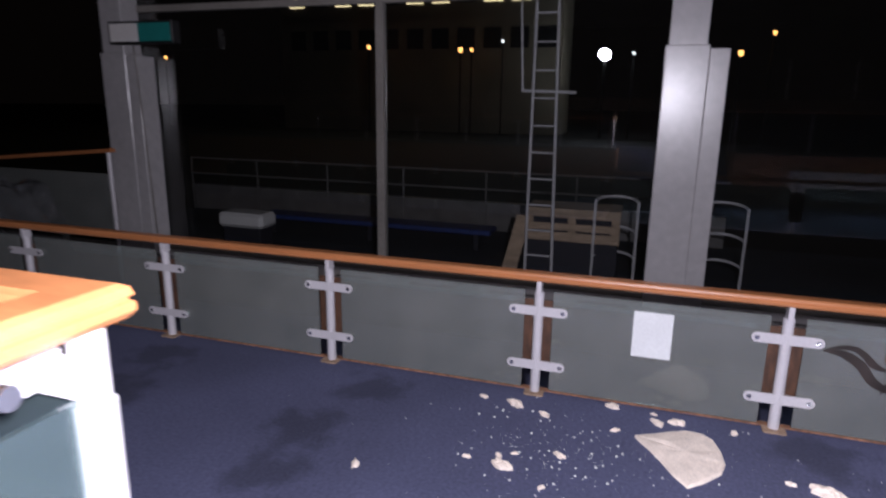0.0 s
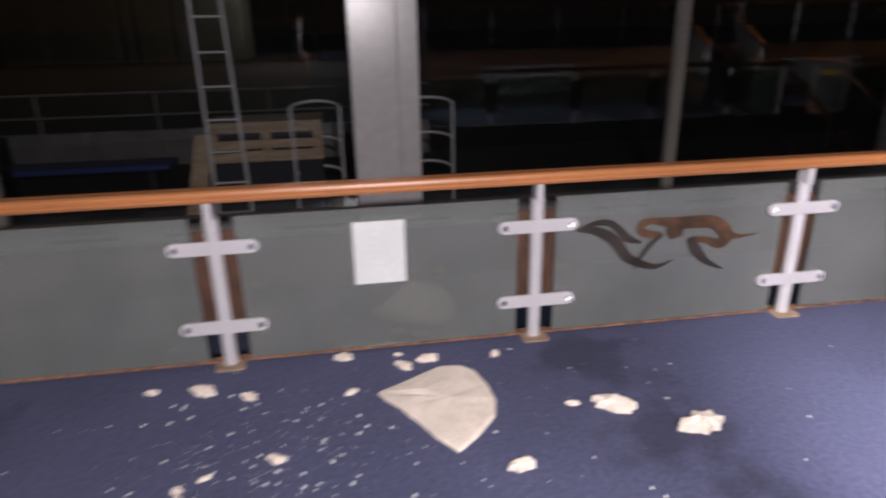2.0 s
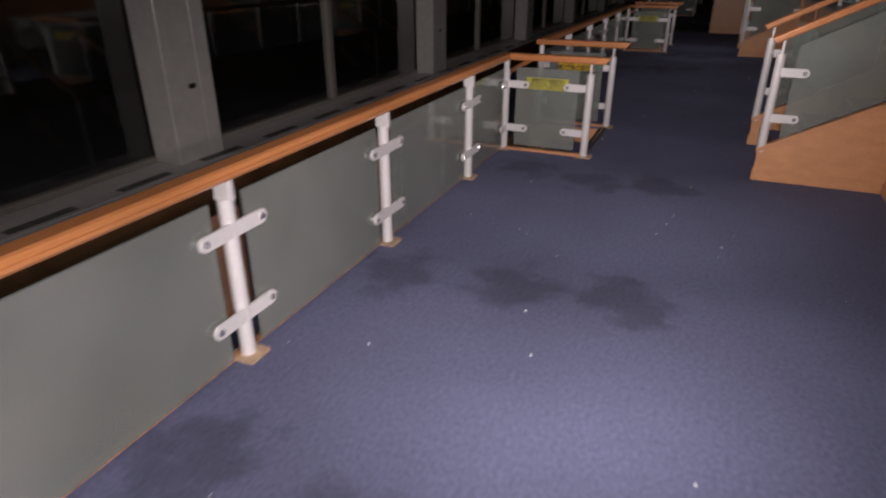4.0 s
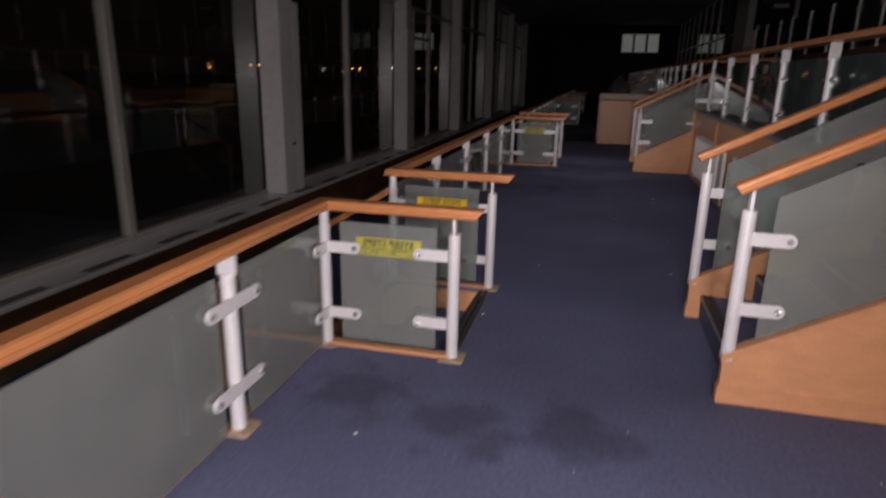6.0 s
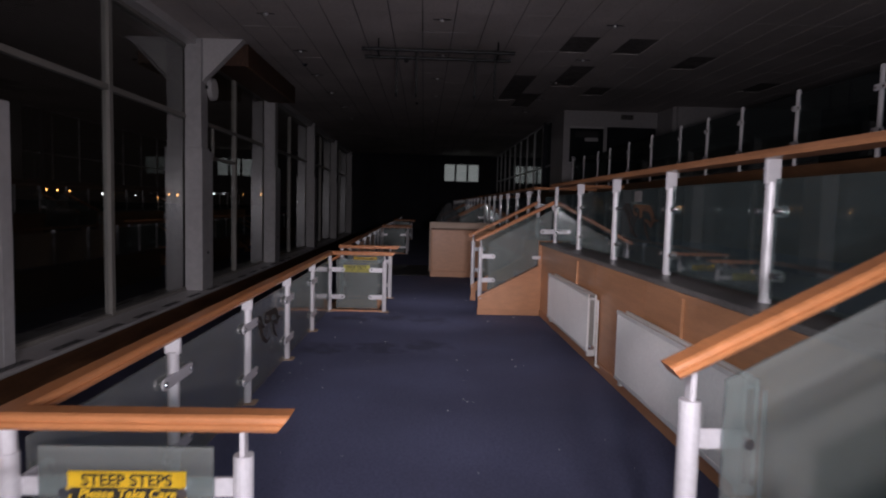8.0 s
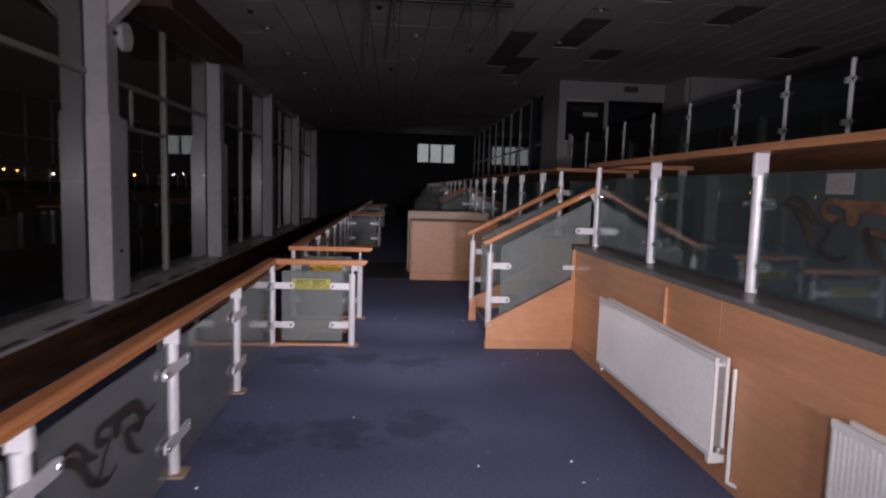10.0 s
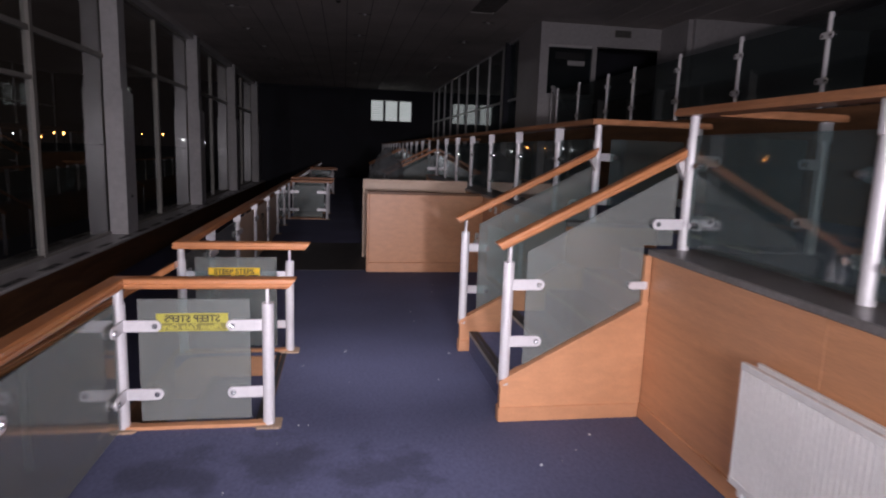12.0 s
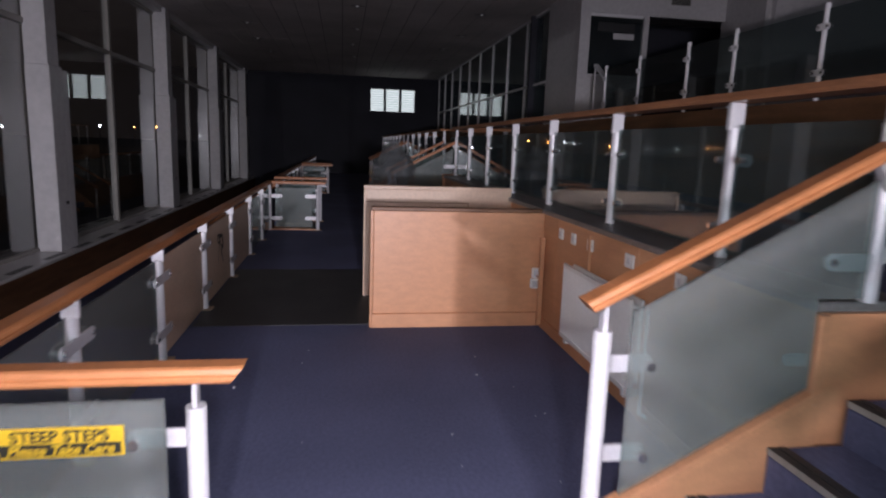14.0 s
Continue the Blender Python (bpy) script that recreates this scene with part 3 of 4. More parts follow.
# ---- stairs up to the raised tier ----
def stairs_up(a, b, rails=True, label="carpeted stairs up with beech stringers, glass and handrails"):
    """Six carpeted steps between panelled stringers, with glass under sloping handrails."""
    ob = thing("staircase", (2.22, (a + b) / 2, 0), label, "stairs", "stairs to the raised tier")
    w = (b - a) / 2
    for k in range(6):
        z, x = 0.165 + 0.183 * k, 0.08 + 0.322 * k
        s = part("step", box((x, 0.03 - w, 0.0), (x + 0.332 if k < 5 else 2.08, w - 0.03, z)), CARPET, ob)
        part("riser", box((x - 0.006, 0.03 - w, max(0.0, z - 0.181)), (x - 0.001, w - 0.03, z - 0.03)), CARPET, s)
        for u in (0.0, 0.042):
            part("nosing", box((x - 0.008 + u, 0.03 - w, z - 0.002), (x + 0.026 + u, w - 0.03, z + 0.006)), NOSING, s, "black nosing strip")
        part("nosing_edge", box((x - 0.012, 0.03 - w, z - 0.020), (x - 0.006, w - 0.03, z + 0.005)), FRAME, s, "grey metal nosing edge")
    for s in (-1, 1):
        y = s * w
        if rails:
            st = part("stringer", slab([(-0.01, 0.0), (-0.01, 0.235), (0.92, 0.735), (0.92, 0.0)], y - 0.025, y + 0.025, "y"), BEECH, ob, "beech side panel")
            part("cap", slab([(-0.02, 0.232), (-0.02, 0.268), (0.92, 0.772), (0.92, 0.732)], y - 0.035, y + 0.035, "y"), BEECH, st)
            part("skirting", box((-0.02, y - 0.034, 0.0), (0.90, y + 0.034, 0.095), 0.004), BEECH, st)
            part("end_strip", box((0.875, y - 0.03, 0.70), (0.918, y + 0.03, 1.06), 0.004), BEECH, st)
            p = post(ob, 0.012, y, 0.24, 1.115, 0.77, pin=True, base=False)
            for z in (0.28, 0.635):
                clamp(p, (0.03, y, 0.24 + z), (1, 0, 0), (0, s, 0), 0.20, both=False)
            part("handrail", sweep([(-0.075, y, 1.068), (1.10, y, 1.672)], RAIL, 0.04), RAILWOOD, ob, "sloping beech handrail")
            part("bracket", slab([(1.04, 1.63), (1.09, 1.66), (1.09, 1.53)], y - 0.02, y + 0.02, "y"), WHITE, ob)
            part("glass_panel", slab([(0.125, 0.36), (0.125, 1.075), (1.055, 1.575), (1.055, 1.12), (0.87, 1.12), (0.87, 0.765)], y - 0.006, y + 0.006, "y"), GLASS, ob)
            part("glass_clamp", slab([(0.80 + 0.024 * math.cos(t * math.pi / 8 + math.pi / 2), 0.87 + 0.024 * math.sin(t * math.pi / 8 + math.pi / 2)) for t in range(9)] + [(0.90, 0.846), (0.90, 0.894)], y + s * 0.026 - 0.006, y + s * 0.026 + 0.006, "y"), STEEL, ob)
        part("side_wall", box((0.93, y - 0.03 * (s < 0), 0.0), (2.08, y + 0.03 * (s > 0), 1.06)), BEECH, ob)
    return ob


stairs_up(-1.28, 1.07, rails=False, label="wide carpeted stairs up with black nosings")
for a, b in STAIRS:
    stairs_up(a, b)


# ---- balustrades on the riser wall ----
def high_balustrade(a, b, ys, ends=(True, True), x=3.33, top=1.915, profile=SHELF):
    """The raised tier's balustrade, turning back along the stair wells at its ends."""
    z = 1.10 if x < 3.5 else TIER
    ob = thing("glass_balustrade", (0, 0, 0), "wide beech handrail over tinted glass on steel posts", "balustrade", "balustrades of the raised tier")
    line = [(x, a, top), (x, b, top)]
    if ends[0]:
        line.insert(0, (4.3, a, top))
    if ends[1]:
        line.append((4.3, b, top))
    part("handrail", sweep(line, profile), HIGHRAIL if profile is SHELF else RAILWOOD, ob, "wide varnished beech handrail")
    stops = [a] + list(ys) + [b]
    for y in stops:
        p = post(ob, x, y, z, top, top - z - 0.13, base=False, neck=y in (a, b))
        for h in (0.16, 0.52):
            clamp(p, (x, y, z + h), (0, 1, 0), (1, 0, 0), 0.13, both=a < y < b) if y < b else clamp(p, (x, y, z + h), (0, -1, 0), (1, 0, 0), 0.13, both=False)
    for u, v in zip(stops, stops[1:]):
        pane(ob, (x, u + 0.05), (x, v - 0.05), z + 0.03, top - 0.115, mat=CLEAR)
    for flag, y, s in ((ends[0], a, -1), (ends[1], b, 1)):
        if flag:
            p = post(ob, 4.22, y, TIER, top, 0.72, base=False)
            for h in (0.18, 0.55):
                clamp(p, (4.19, y, z + h), (-1, 0, 0), (0, -s, 0), 0.15, both=False)
                clamp(p, (x + 0.03, y, z + h), (1, 0, 0), (0, -s, 0), 0.15, both=False)
            pane(ob, (3.45, y), (4.10, y), z + 0.03, top - 0.115, mat=CLEAR)
            for h in (0.16,) if profile is SHELF else ():
                clamp(p, (x - 0.03, y, z + h), (-1, 0, 0), (0, -1, 0), 0.20, both=False)
    return ob


high_balustrade(-9.0, -1.44, [-7.6, -6.2, -4.9, -3.6, -2.6], (False, True), 3.43, 1.70, RAIL)
high_balustrade(1.12, 6.88, [2.55, 4.0, 5.45], (True, True))
high_balustrade(8.24, 15.21, [9.64, 11.05, 12.42, 13.84], (True, True))
high_balustrade(16.64, 25.57, [17.59, 19.0, 20.42, 21.76, 23.1, 24.38], (True, True))
high_balustrade(26.98, 33.97, [28.3, 29.7, 31.1, 32.5], (True, True))
high_balustrade(35.33, 46.0, [36.7, 38.1, 39.5, 40.9, 42.3, 43.7, 45.0], (True, False))

# top tier balustrade
tb = thing("glass_balustrade", (6.10, 0, TIER2), "dark tinted glass on slim steel posts along the top tier", "balustrade")
ys = [2.5 + 1.433 * k for k in range(9)] + [15.33, 16.43, 17.52, 18.95, 20.37, 21.82, 22.88, 24.33, 25.65]
for y in ys:
    p = part("post", rod((0, y, 0.0), (0, y, 0.98), 0.028), STEEL, tb)
    for h in (0.30, 0.75):
        clamp(p, (0, y, h), (0, 1, 0), (-1, 0, 0), 0.09)
for a, b in zip(ys, ys[1:]):
    pane(tb, (0, a + 0.04), (0, b - 0.04), 0.05, 0.92, mat=DARKGLASS)

# ---- radiators, switches and sockets on the riser wall ----
def radiator(y0, y1, z0, z1):
    """A ribbed two-panel radiator with end pipes."""
    ob = thing("radiator", (3.14, y0, z0), "white ribbed panel radiator fixed to the beech wall", "radiator", "radiators")
    n, h = y1 - y0, z1 - z0
    line, k, u = [], 0, 0.0
    while u < n - 0.001:
        line += [(-0.118, u), (-0.118, min(n, u + 0.016)), (-0.112, min(n, u + 0.019)), (-0.112, min(n, u + 0.026))]
        u += 0.0285
    line += [(-0.098, n), (-0.098, 0.0)]
    part("front_panel", slab(line, 0.035, h - 0.035, "z"), RADIATOR, ob, "ribbed white steel panel")
    part("bottom_edge", box((-0.121, 0.0, 0.0), (-0.096, n, 0.035), 0.004), RADIATOR, ob)
    part("top_edge", box((-0.121, 0.0, h - 0.035), (-0.096, n, h), 0.004), RADIATOR, ob)
    part("back_panel", box((-0.045, 0.01, 0.01), (-0.025, n - 0.01, h - 0.005), 0.003), RADIATOR, ob)
    bm = bmesh.new()
    for j in range(int(n / 0.05)):
        block(bm, (-0.096, 0.02 + 0.05 * j, 0.05), (-0.046, 0.024 + 0.05 * j, h - 0.06))
    tagged(part("fins", bm, FRAME, ob), kind="stuff")
    for y in (0.06, n - 0.06):
        part("header", rod((-0.11, y, h - 0.06), (-0.03, y, h - 0.06), 0.02), RADIATOR, ob)
        part("bracket", box((-0.1, y - 0.02, -0.05), (0.0, y + 0.02, 0.012), 0.003), RADIATOR, ob)
    bm = rod((-0.03, -0.05, h - 0.05), (-0.03, -0.05, -z0 + 0.06), 0.011)
    tube(bm, (-0.03, -0.05, -z0 + 0.06), (0.0, -0.12, -z0 + 0.06), 0.011)
    part("pipe", bm, RADIATOR, ob, "white painted pipe")
    part("valve", rod((-0.07, -0.05, 0.06), (-0.07, 0.01, 0.06), 0.018), CHROME, ob)
    return ob


for y0, y1 in ((2.2, 4.3), (9.25, 11.30), (12.2, 14.13), (17.95, 19.1)):
    radiator(y0, y1, 0.18, 0.765)

for y, z, w in ((19.50, 0.94, 0.09), (19.22, 0.94, 0.09), (18.88, 0.945, 0.10), (18.24, 0.95, 0.12), (17.63, 0.95, 0.10)):
    ob = thing("wall_switch", (3.14, y, z), "white plastic switch plate on the beech wall", "switch", "switch plates")
    part("plate", box((-0.012, -w / 2, -0.045), (0.0, w / 2, 0.045), 0.003), RADIATOR, ob)
    part("rocker", box((-0.017, -0.012, -0.02), (-0.012, 0.012, 0.02), 0.002), WHITE, ob)

# ---- serving counter ----
bar = thing("service_counter", (2.36, 19.98, 0), "beech serving counter with a pale laminate back board", "counter")
part("front_panel", box((-0.78, -0.02, 0.13), (0.78, 0.025, 1.06), 0.004), BEECH, bar, "grained beech panel")
part("cap", box((-0.80, -0.035, 1.06), (0.80, 0.05, 1.095), 0.006), DARKWOOD, bar)
part("plinth", box((-0.79, -0.04, 0.0), (0.78, 0.03, 0.13), 0.004), BEECH, bar, "proud beech plinth")
part("end_post", box((-0.81, -0.03, 0.0), (-0.782, 0.04, 1.06), 0.004), BEECH, bar)
part("back_board", box((-0.80, 1.15, 0.0), (0.78, 1.19, 1.16), 0.004), PALEWOOD, bar, "pale laminate board")
part("back_cap", box((-0.83, 1.13, 1.16), (0.78, 1.25, 1.20), 0.005), PALEWOOD, bar)
part("back_end", box((-0.83, 1.12, 0.0), (-0.80, 1.20, 1.16), 0.004), PALEWOOD, bar)
part("top_trim", box((-0.80, 1.145, 1.02), (0.30, 1.149, 1.028)), DARKWOOD, bar)
part("top_trim", box((0.295, 1.145, 0.95), (0.303, 1.149, 1.028)), DARKWOOD, bar)
part("shelf", box((-0.70, 0.65, 0.80), (0.76, 1.14, 0.84), 0.004), PALEWOOD, bar)
part("shelf_bracket", box((-0.70, 0.70, 0.0), (-0.66, 1.14, 0.80), 0.004), PALEWOOD, bar)
for x, z in ((3.070, 0.41), (3.080, 0.51)):
    ob = thing("socket_box", (x, 19.94, z), "white plastic socket box on the counter's end", "socket", "socket boxes")
    part("case", box((-0.04, -0.03, -0.045), (0.04, 0.02, 0.045), 0.006), RADIATOR, ob)
    part("face", box((-0.03, -0.034, -0.03), (0.03, -0.03, 0.03), 0.001), WHITE, ob)
ob = thing("door_edge", (3.12, 19.86, 0), "narrow beech door edge standing ajar by the counter", "door")
part("leaf", box((-0.05, -0.05, 0.05), (-0.012, -0.015, 0.85), 0.003), BEECH, ob)
part("door_handle", rod((-0.055, -0.035, 0.5), (-0.075, -0.035, 0.5), 0.012), CHROME, ob)

# ---- fallen plaster ----
rng = random.Random(11)


def shard(name, outline, thick, at, label, category, group=""):
    """A broken flake with an uneven edge and a crowned top."""
    bm = bmesh.new()
    n = len(outline)
    lo = [bm.verts.new((u, v, 0.0)) for u, v in outline]
    hi = [bm.verts.new((u * 0.96, v * 0.96, thick * (0.7 + 0.5 * rng.random()))) for u, v in outline]
    mid = [bm.verts.new((u * 0.45, v * 0.45, thick * (1.1 + 0.7 * rng.random()))) for u, v in outline]
    top = bm.verts.new((0, 0, thick * 1.5))
    bm.faces.new(lo[::-1])
    for i in range(n):
        j = (i + 1) % n
        bm.faces.new((lo[i], lo[j], hi[j], hi[i]))
        bm.faces.new((hi[i], hi[j], mid[j], mid[i]))
        bm.faces.new((mid[i], mid[j], top))
    ob = part(name, bm, PLASTER)
    ob.location = at
    return tagged(ob, label, category, group)


def ragged(n, rx, ry, rough):
    return [((1 + rough * (rng.random() - 0.5)) * rx * math.cos(2 * math.pi * k / n), (1 + rough * (rng.random() - 0.5)) * ry * math.sin(2 * math.pi * k / n)) for k in range(n)]


big = [(-0.12, -0.29), (-0.17, -0.19), (-0.23, -0.08), (-0.29, 0.02), (-0.28, 0.12), (-0.22, 0.18), (-0.10, 0.215), (0.03, 0.225), (0.15, 0.19), (0.27, 0.09), (0.35, 0.0), (0.25, -0.075), (0.14, -0.13), (0.02, -0.20), (-0.06, -0.26)]
shard("plaster_slab", big, 0.018, (0.525, -0.28, 0), "large broken slab of cream plaster on the carpet", "rubble")
for x, y, r in ((0.19, -0.43, 0.06), (0.14, -0.30, 0.07), (0.05, -0.72, 0.06), (0.243, -1.366, 0.075), (0.322, -1.151, 0.05), (1.0, -1.29, 0.085), (0.976, -1.505, 0.035), (0.207, -1.597, 0.04), (0.996, -0.06, 0.075), (0.694, 0.451, 0.11), (0.89, 0.731, 0.12), (0.642, 0.268, 0.035), (0.37, -0.69, 0.04), (1.268, -2.091, 0.05), (0.786, -0.985, 0.05), (1.132, -1.038, 0.03), (0.155, 0.038, 0.04), (0.9, -1.33, 0.03), (0.85, -1.24, 0.03), (0.07, -0.45, 0.03)):
    ob = shard("plaster_lump", ragged(15, r * 0.78, r * 0.45, 0.75), r * 0.25, (x, y, 0), "small broken lump of cream plaster on the carpet", "rubble", "plaster lumps")
    ob.rotation_euler = (0, 0, rng.random() * 3)
bm = bmesh.new()
for k in range(460):
    far = rng.random() < 0.35
    x = abs(rng.gauss(0.75, 0.5 if far else 0.28)) + 0.04
    y = rng.gauss(-0.5, 0.8) if far else rng.gauss(-1.0, 0.33)
    r = 0.002 + 0.012 * rng.random() ** 4
    a = rng.random() * 3
    v = [bm.verts.new((x + r * math.cos(a + q), y + r * 0.7 * math.sin(a + q), 0.001)) for q in (0, 1.6, 3.1, 4.6)]
    t = bm.verts.new((x, y, 0.002 + r * 0.6))
    for i in range(4):
        bm.faces.new((v[i], v[(i + 1) % 4], t))
for k in range(110):
    x, y = 0.1 + 2.7 * rng.random(), 1.0 + 18.5 * rng.random()
    r, a = 0.004 + 0.010 * rng.random() ** 2, rng.random() * 3
    v = [bm.verts.new((x + r * math.cos(a + q), y + r * 0.6 * math.sin(a + q), 0.001)) for q in (0, 1.6, 3.1, 4.6)]
    t = bm.verts.new((x, y, 0.002 + r * 0.5))
    for i in range(4):
        bm.faces.new((v[i], v[(i + 1) % 4], t))
tagged(part("plaster_crumbs", bm, PAPER), "scattered pale plaster crumbs on the carpet", "rubble", kind="stuff")

ob = thing("paper_notice", (0.010, -0.51, 0.54), "blank white paper notice stuck on the glass", "notice")
part("sheet", box((0.0, -0.125, -0.16), (0.002, 0.125, 0.16)), PAPER, ob)


# ---- spray tags on the glass: strokes of uneven width ----
def tag(at, strokes, mirror=1, mat=None, facing=1):
    ob = thing("graffiti_tag", at, "dark sprayed graffiti tag on the glass panel", "graffiti", "graffiti tags")
    for layer, stroke in enumerate(strokes):
        bm = bmesh.new()
        pts = []
        for i in range(len(stroke) - 1):
            p0, p1, p2, p3 = (stroke[max(0, min(len(stroke) - 1, i + q))] for q in (-1, 0, 1, 2))
            for s in range(6):
                t = s / 6
                pts.append(tuple(0.5 * (2 * b + (c - a) * t + (2 * a - 5 * b + 4 * c - d) * t * t + (3 * b - a - 3 * c + d) * t ** 3) for a, b, c, d in zip(p0, p1, p2, p3)))
        pts.append(stroke[-1])
        left, right = [], []
        for i, (u, v, w) in enumerate(pts):
            a, b = pts[max(0, i - 1)], pts[min(len(pts) - 1, i + 1)]
            d = Vector((b[0] - a[0], b[1] - a[1])).normalized()
            left.append(bm.verts.new((facing * (layer * 0.002 + i * 0.00008), mirror * (u - d.y * w), v + d.x * w)))
            right.append(bm.verts.new((facing * (layer * 0.002 + i * 0.00008), mirror * (u + d.y * w), v - d.x * w)))
        for i in range(len(pts) - 1):
            bm.faces.new((left[i], left[i + 1], right[i + 1], right[i]))
        bm.normal_update()
        bmesh.ops.solidify(bm, geom=bm.faces[:], thickness=0.001)
        part("stroke", bm, mat if mat and layer in BODY else SPRAY, ob)
    return ob


# the eye's two arcs, the arched body, its legs and tail
STROKES = [
    [(-0.48, 0.13, 0.003), (-0.39, 0.16, 0.010), (-0.31, 0.16, 0.013), (-0.25, 0.12, 0.015), (-0.20, 0.07, 0.016), (-0.12, 0.04, 0.004)],
    [(-0.48, 0.13, 0.004), (-0.37, 0.12, 0.017), (-0.27, 0.06, 0.022), (-0.20, -0.03, 0.020), (-0.11, -0.08, 0.015), (-0.02, -0.10, 0.010), (0.06, -0.07, 0.002)],
    [(-0.02, 0.08, 0.010), (-0.09, 0.085, 0.016), (-0.13, 0.11, 0.016), (-0.12, 0.145, 0.016), (-0.06, 0.155, 0.013), (0.04, 0.14, 0.022), (0.15, 0.135, 0.026), (0.26, 0.13, 0.026), (0.33, 0.09, 0.028), (0.355, 0.04, 0.028), (0.32, 0.005, 0.020), (0.25, 0.03, 0.014), (0.18, 0.04, 0.012)],
    [(0.05, 0.13, 0.030), (0.06, 0.10, 0.036), (0.07, 0.055, 0.026)],
    [(0.15, 0.05, 0.016), (0.19, -0.02, 0.022), (0.26, -0.09, 0.013), (0.36, -0.14, 0.002)],
    [(-0.01, 0.08, 0.008), (-0.07, 0.03, 0.009), (-0.12, -0.04, 0.007), (-0.15, -0.11, 0.002)],
    [(0.35, 0.06, 0.018), (0.43, 0.04, 0.008), (0.53, 0.05, 0.002)],
]
BROWNTAG = material("brown_spray_paint", (0.075, 0.036, 0.018), 0.7, scale=(5.0, 30.0), amount=0.5)
BODY = (2, 3, 6)
tag((0.0085, 0.97, 0.45), [[(u, v, w * 1.35) for u, v, w in s] for s in STROKES], 1, BROWNTAG)
tag((0.0085, 11.66, 0.47), [[(u * 0.92, v * 0.98, w * 1.15) for u, v, w in s] for s in STROKES])
tag((3.322, 11.72, 1.48), [[(u * 1.0, v * 1.1, w * 1.15) for u, v, w in s] for s in STROKES], -1, BROWNTAG, -1)
tag((0.0085, 21.35, 0.45), [[(u * 0.55, v * 1.1, w * 0.8) for u, v, w in s] for s in STROKES[2:6]])
ob = thing("pale_sticker", (3.322, 11.765, 1.735), "small grey sticker on the tinted glass", "sticker")
part("sheet", box((-0.002, -0.09, -0.05), (0.0, 0.09, 0.05)), COPING, ob)

# ---- ceiling fittings ----
truss = thing("lighting_rig", (1.6, 18.75, 4.62), "black lighting bars with hanging chains under the ceiling", "rig")
for y in (-0.32, 0.32):
    part("bar", rod((-1.5, y, 0.0), (1.5, y, 0.0), 0.034), BLACK, truss)
for x in (-1.2, 1.2):
    part("cross_bar", rod((x, -0.32, 0.0), (x, 0.32, 0.0), 0.02), BLACK, truss)
    part("hanger", rod((x, 0.0, 0.0), (x, 0.0, CEIL - 4.62), 0.012), BLACK, truss)
for x in (-0.82, -0.43, 0.72, 1.11):
    bm = bmesh.new()
    for k in range(14):
        z = -0.06 * k
        tube(bm, (x + 0.01 * (k % 2), -0.32, z), (x - 0.01 * (k % 2), -0.32, z - 0.066), 0.022, 0.014, 6)
    part("chain", bm, BLACK, truss)
    part("hook", rod((x, -0.32, -0.84), (x, -0.30, -0.91), 0.03, 0.012, 8), BLACK, truss)

first = None
for x in (-1.45, 1.68, 4.8):
    for y in (14.9, 17.4, 20.0, 22.5, 25.0, 27.6, 30.5, 33.6, 36.5, 39.5):
        m = pose(x + 0.05 * math.sin(y), y, CEIL)
        if first is None:
            first = thing("downlight", m.translation, "small round chrome downlight, unlit, in the ceiling", "downlight", "ceiling downlights")
            part("ring", rod((0, 0, -0.012), (0, 0, 0.0), 0.055, 0.065, 16), CHROME, first)
            part("lens", rod((0, 0, -0.045), (0, 0, -0.012), 0.022, 0.035, 12), WHITE, first, "white bulb")
            for s in (-1, 1):
                part("spring_clip", box((min(s * 0.06, s * 0.16), -0.02, -0.010), (max(s * 0.06, s * 0.16), 0.02, -0.002), 0.002), BLACK, first, "dark spring clip")
        else:
            copy_thing(first, m)
for x, y in ((-1.56, 21.3), (0.9, 20.6), (1.08, 26.4)):
    ob = thing("smoke_detector", (x, y, CEIL), "small dark smoke detector on the ceiling", "detector", "detectors")
    part("base", rod((0, 0, -0.02), (0, 0, 0), 0.06, 0.06, 16), BLACK, ob)
    part("dome", rod((0, 0, -0.05), (0, 0, -0.02), 0.03, 0.05, 16), BLACK, ob)

# blind box, knee brace and bell by the columns
ob = thing("blind_box", (-2.82, 21.95, CEIL), "dark brown blind box hung under the ceiling by the windows", "blind box")
part("case", box((-0.38, -2.35, -0.46), (0.40, 2.35, -0.005), 0.008), STRIPWOOD, ob)
part("end_cap", box((-0.385, 2.35, -0.465), (0.405, 2.37, -0.005), 0.004), STRIPWOOD, ob)
part("bottom_trim", box((0.36, -2.35, -0.485), (0.41, 2.35, -0.461), 0.004), DARKWOOD, ob)
ob = thing("knee_brace", (-3.28, 19.25, 4.05), "white painted steel knee brace between column and ceiling", "brace")
part("web", slab([(0.0, 0.0), (0.0, CEIL - 4.06), (0.85, CEIL - 4.06)], -0.06, 0.06, "y"), WHITE, ob)
part("flange", slab([(0.0, -0.03), (0.02, -0.05), (0.88, CEIL - 4.08), (0.85, CEIL - 4.06)], -0.11, 0.11, "y"), WHITE, ob)
ob = thing("wall_clock", (-3.22, 19.62, 3.95), "large round white clock on a bracket by the column", "clock")
part("case", rod((0.0, 0.0, 0.0), (0.09, 0.0, 0.0), 0.235, 0.225, 28), WHITE, ob)
part("face", rod((0.09, 0.0, 0.0), (0.094, 0.0, 0.0), 0.20, 0.20, 28), RADIATOR, ob)
part("bracket", box((-0.04, -0.30, -0.03), (0.03, -0.20, 0.03), 0.004), BLACK, ob)

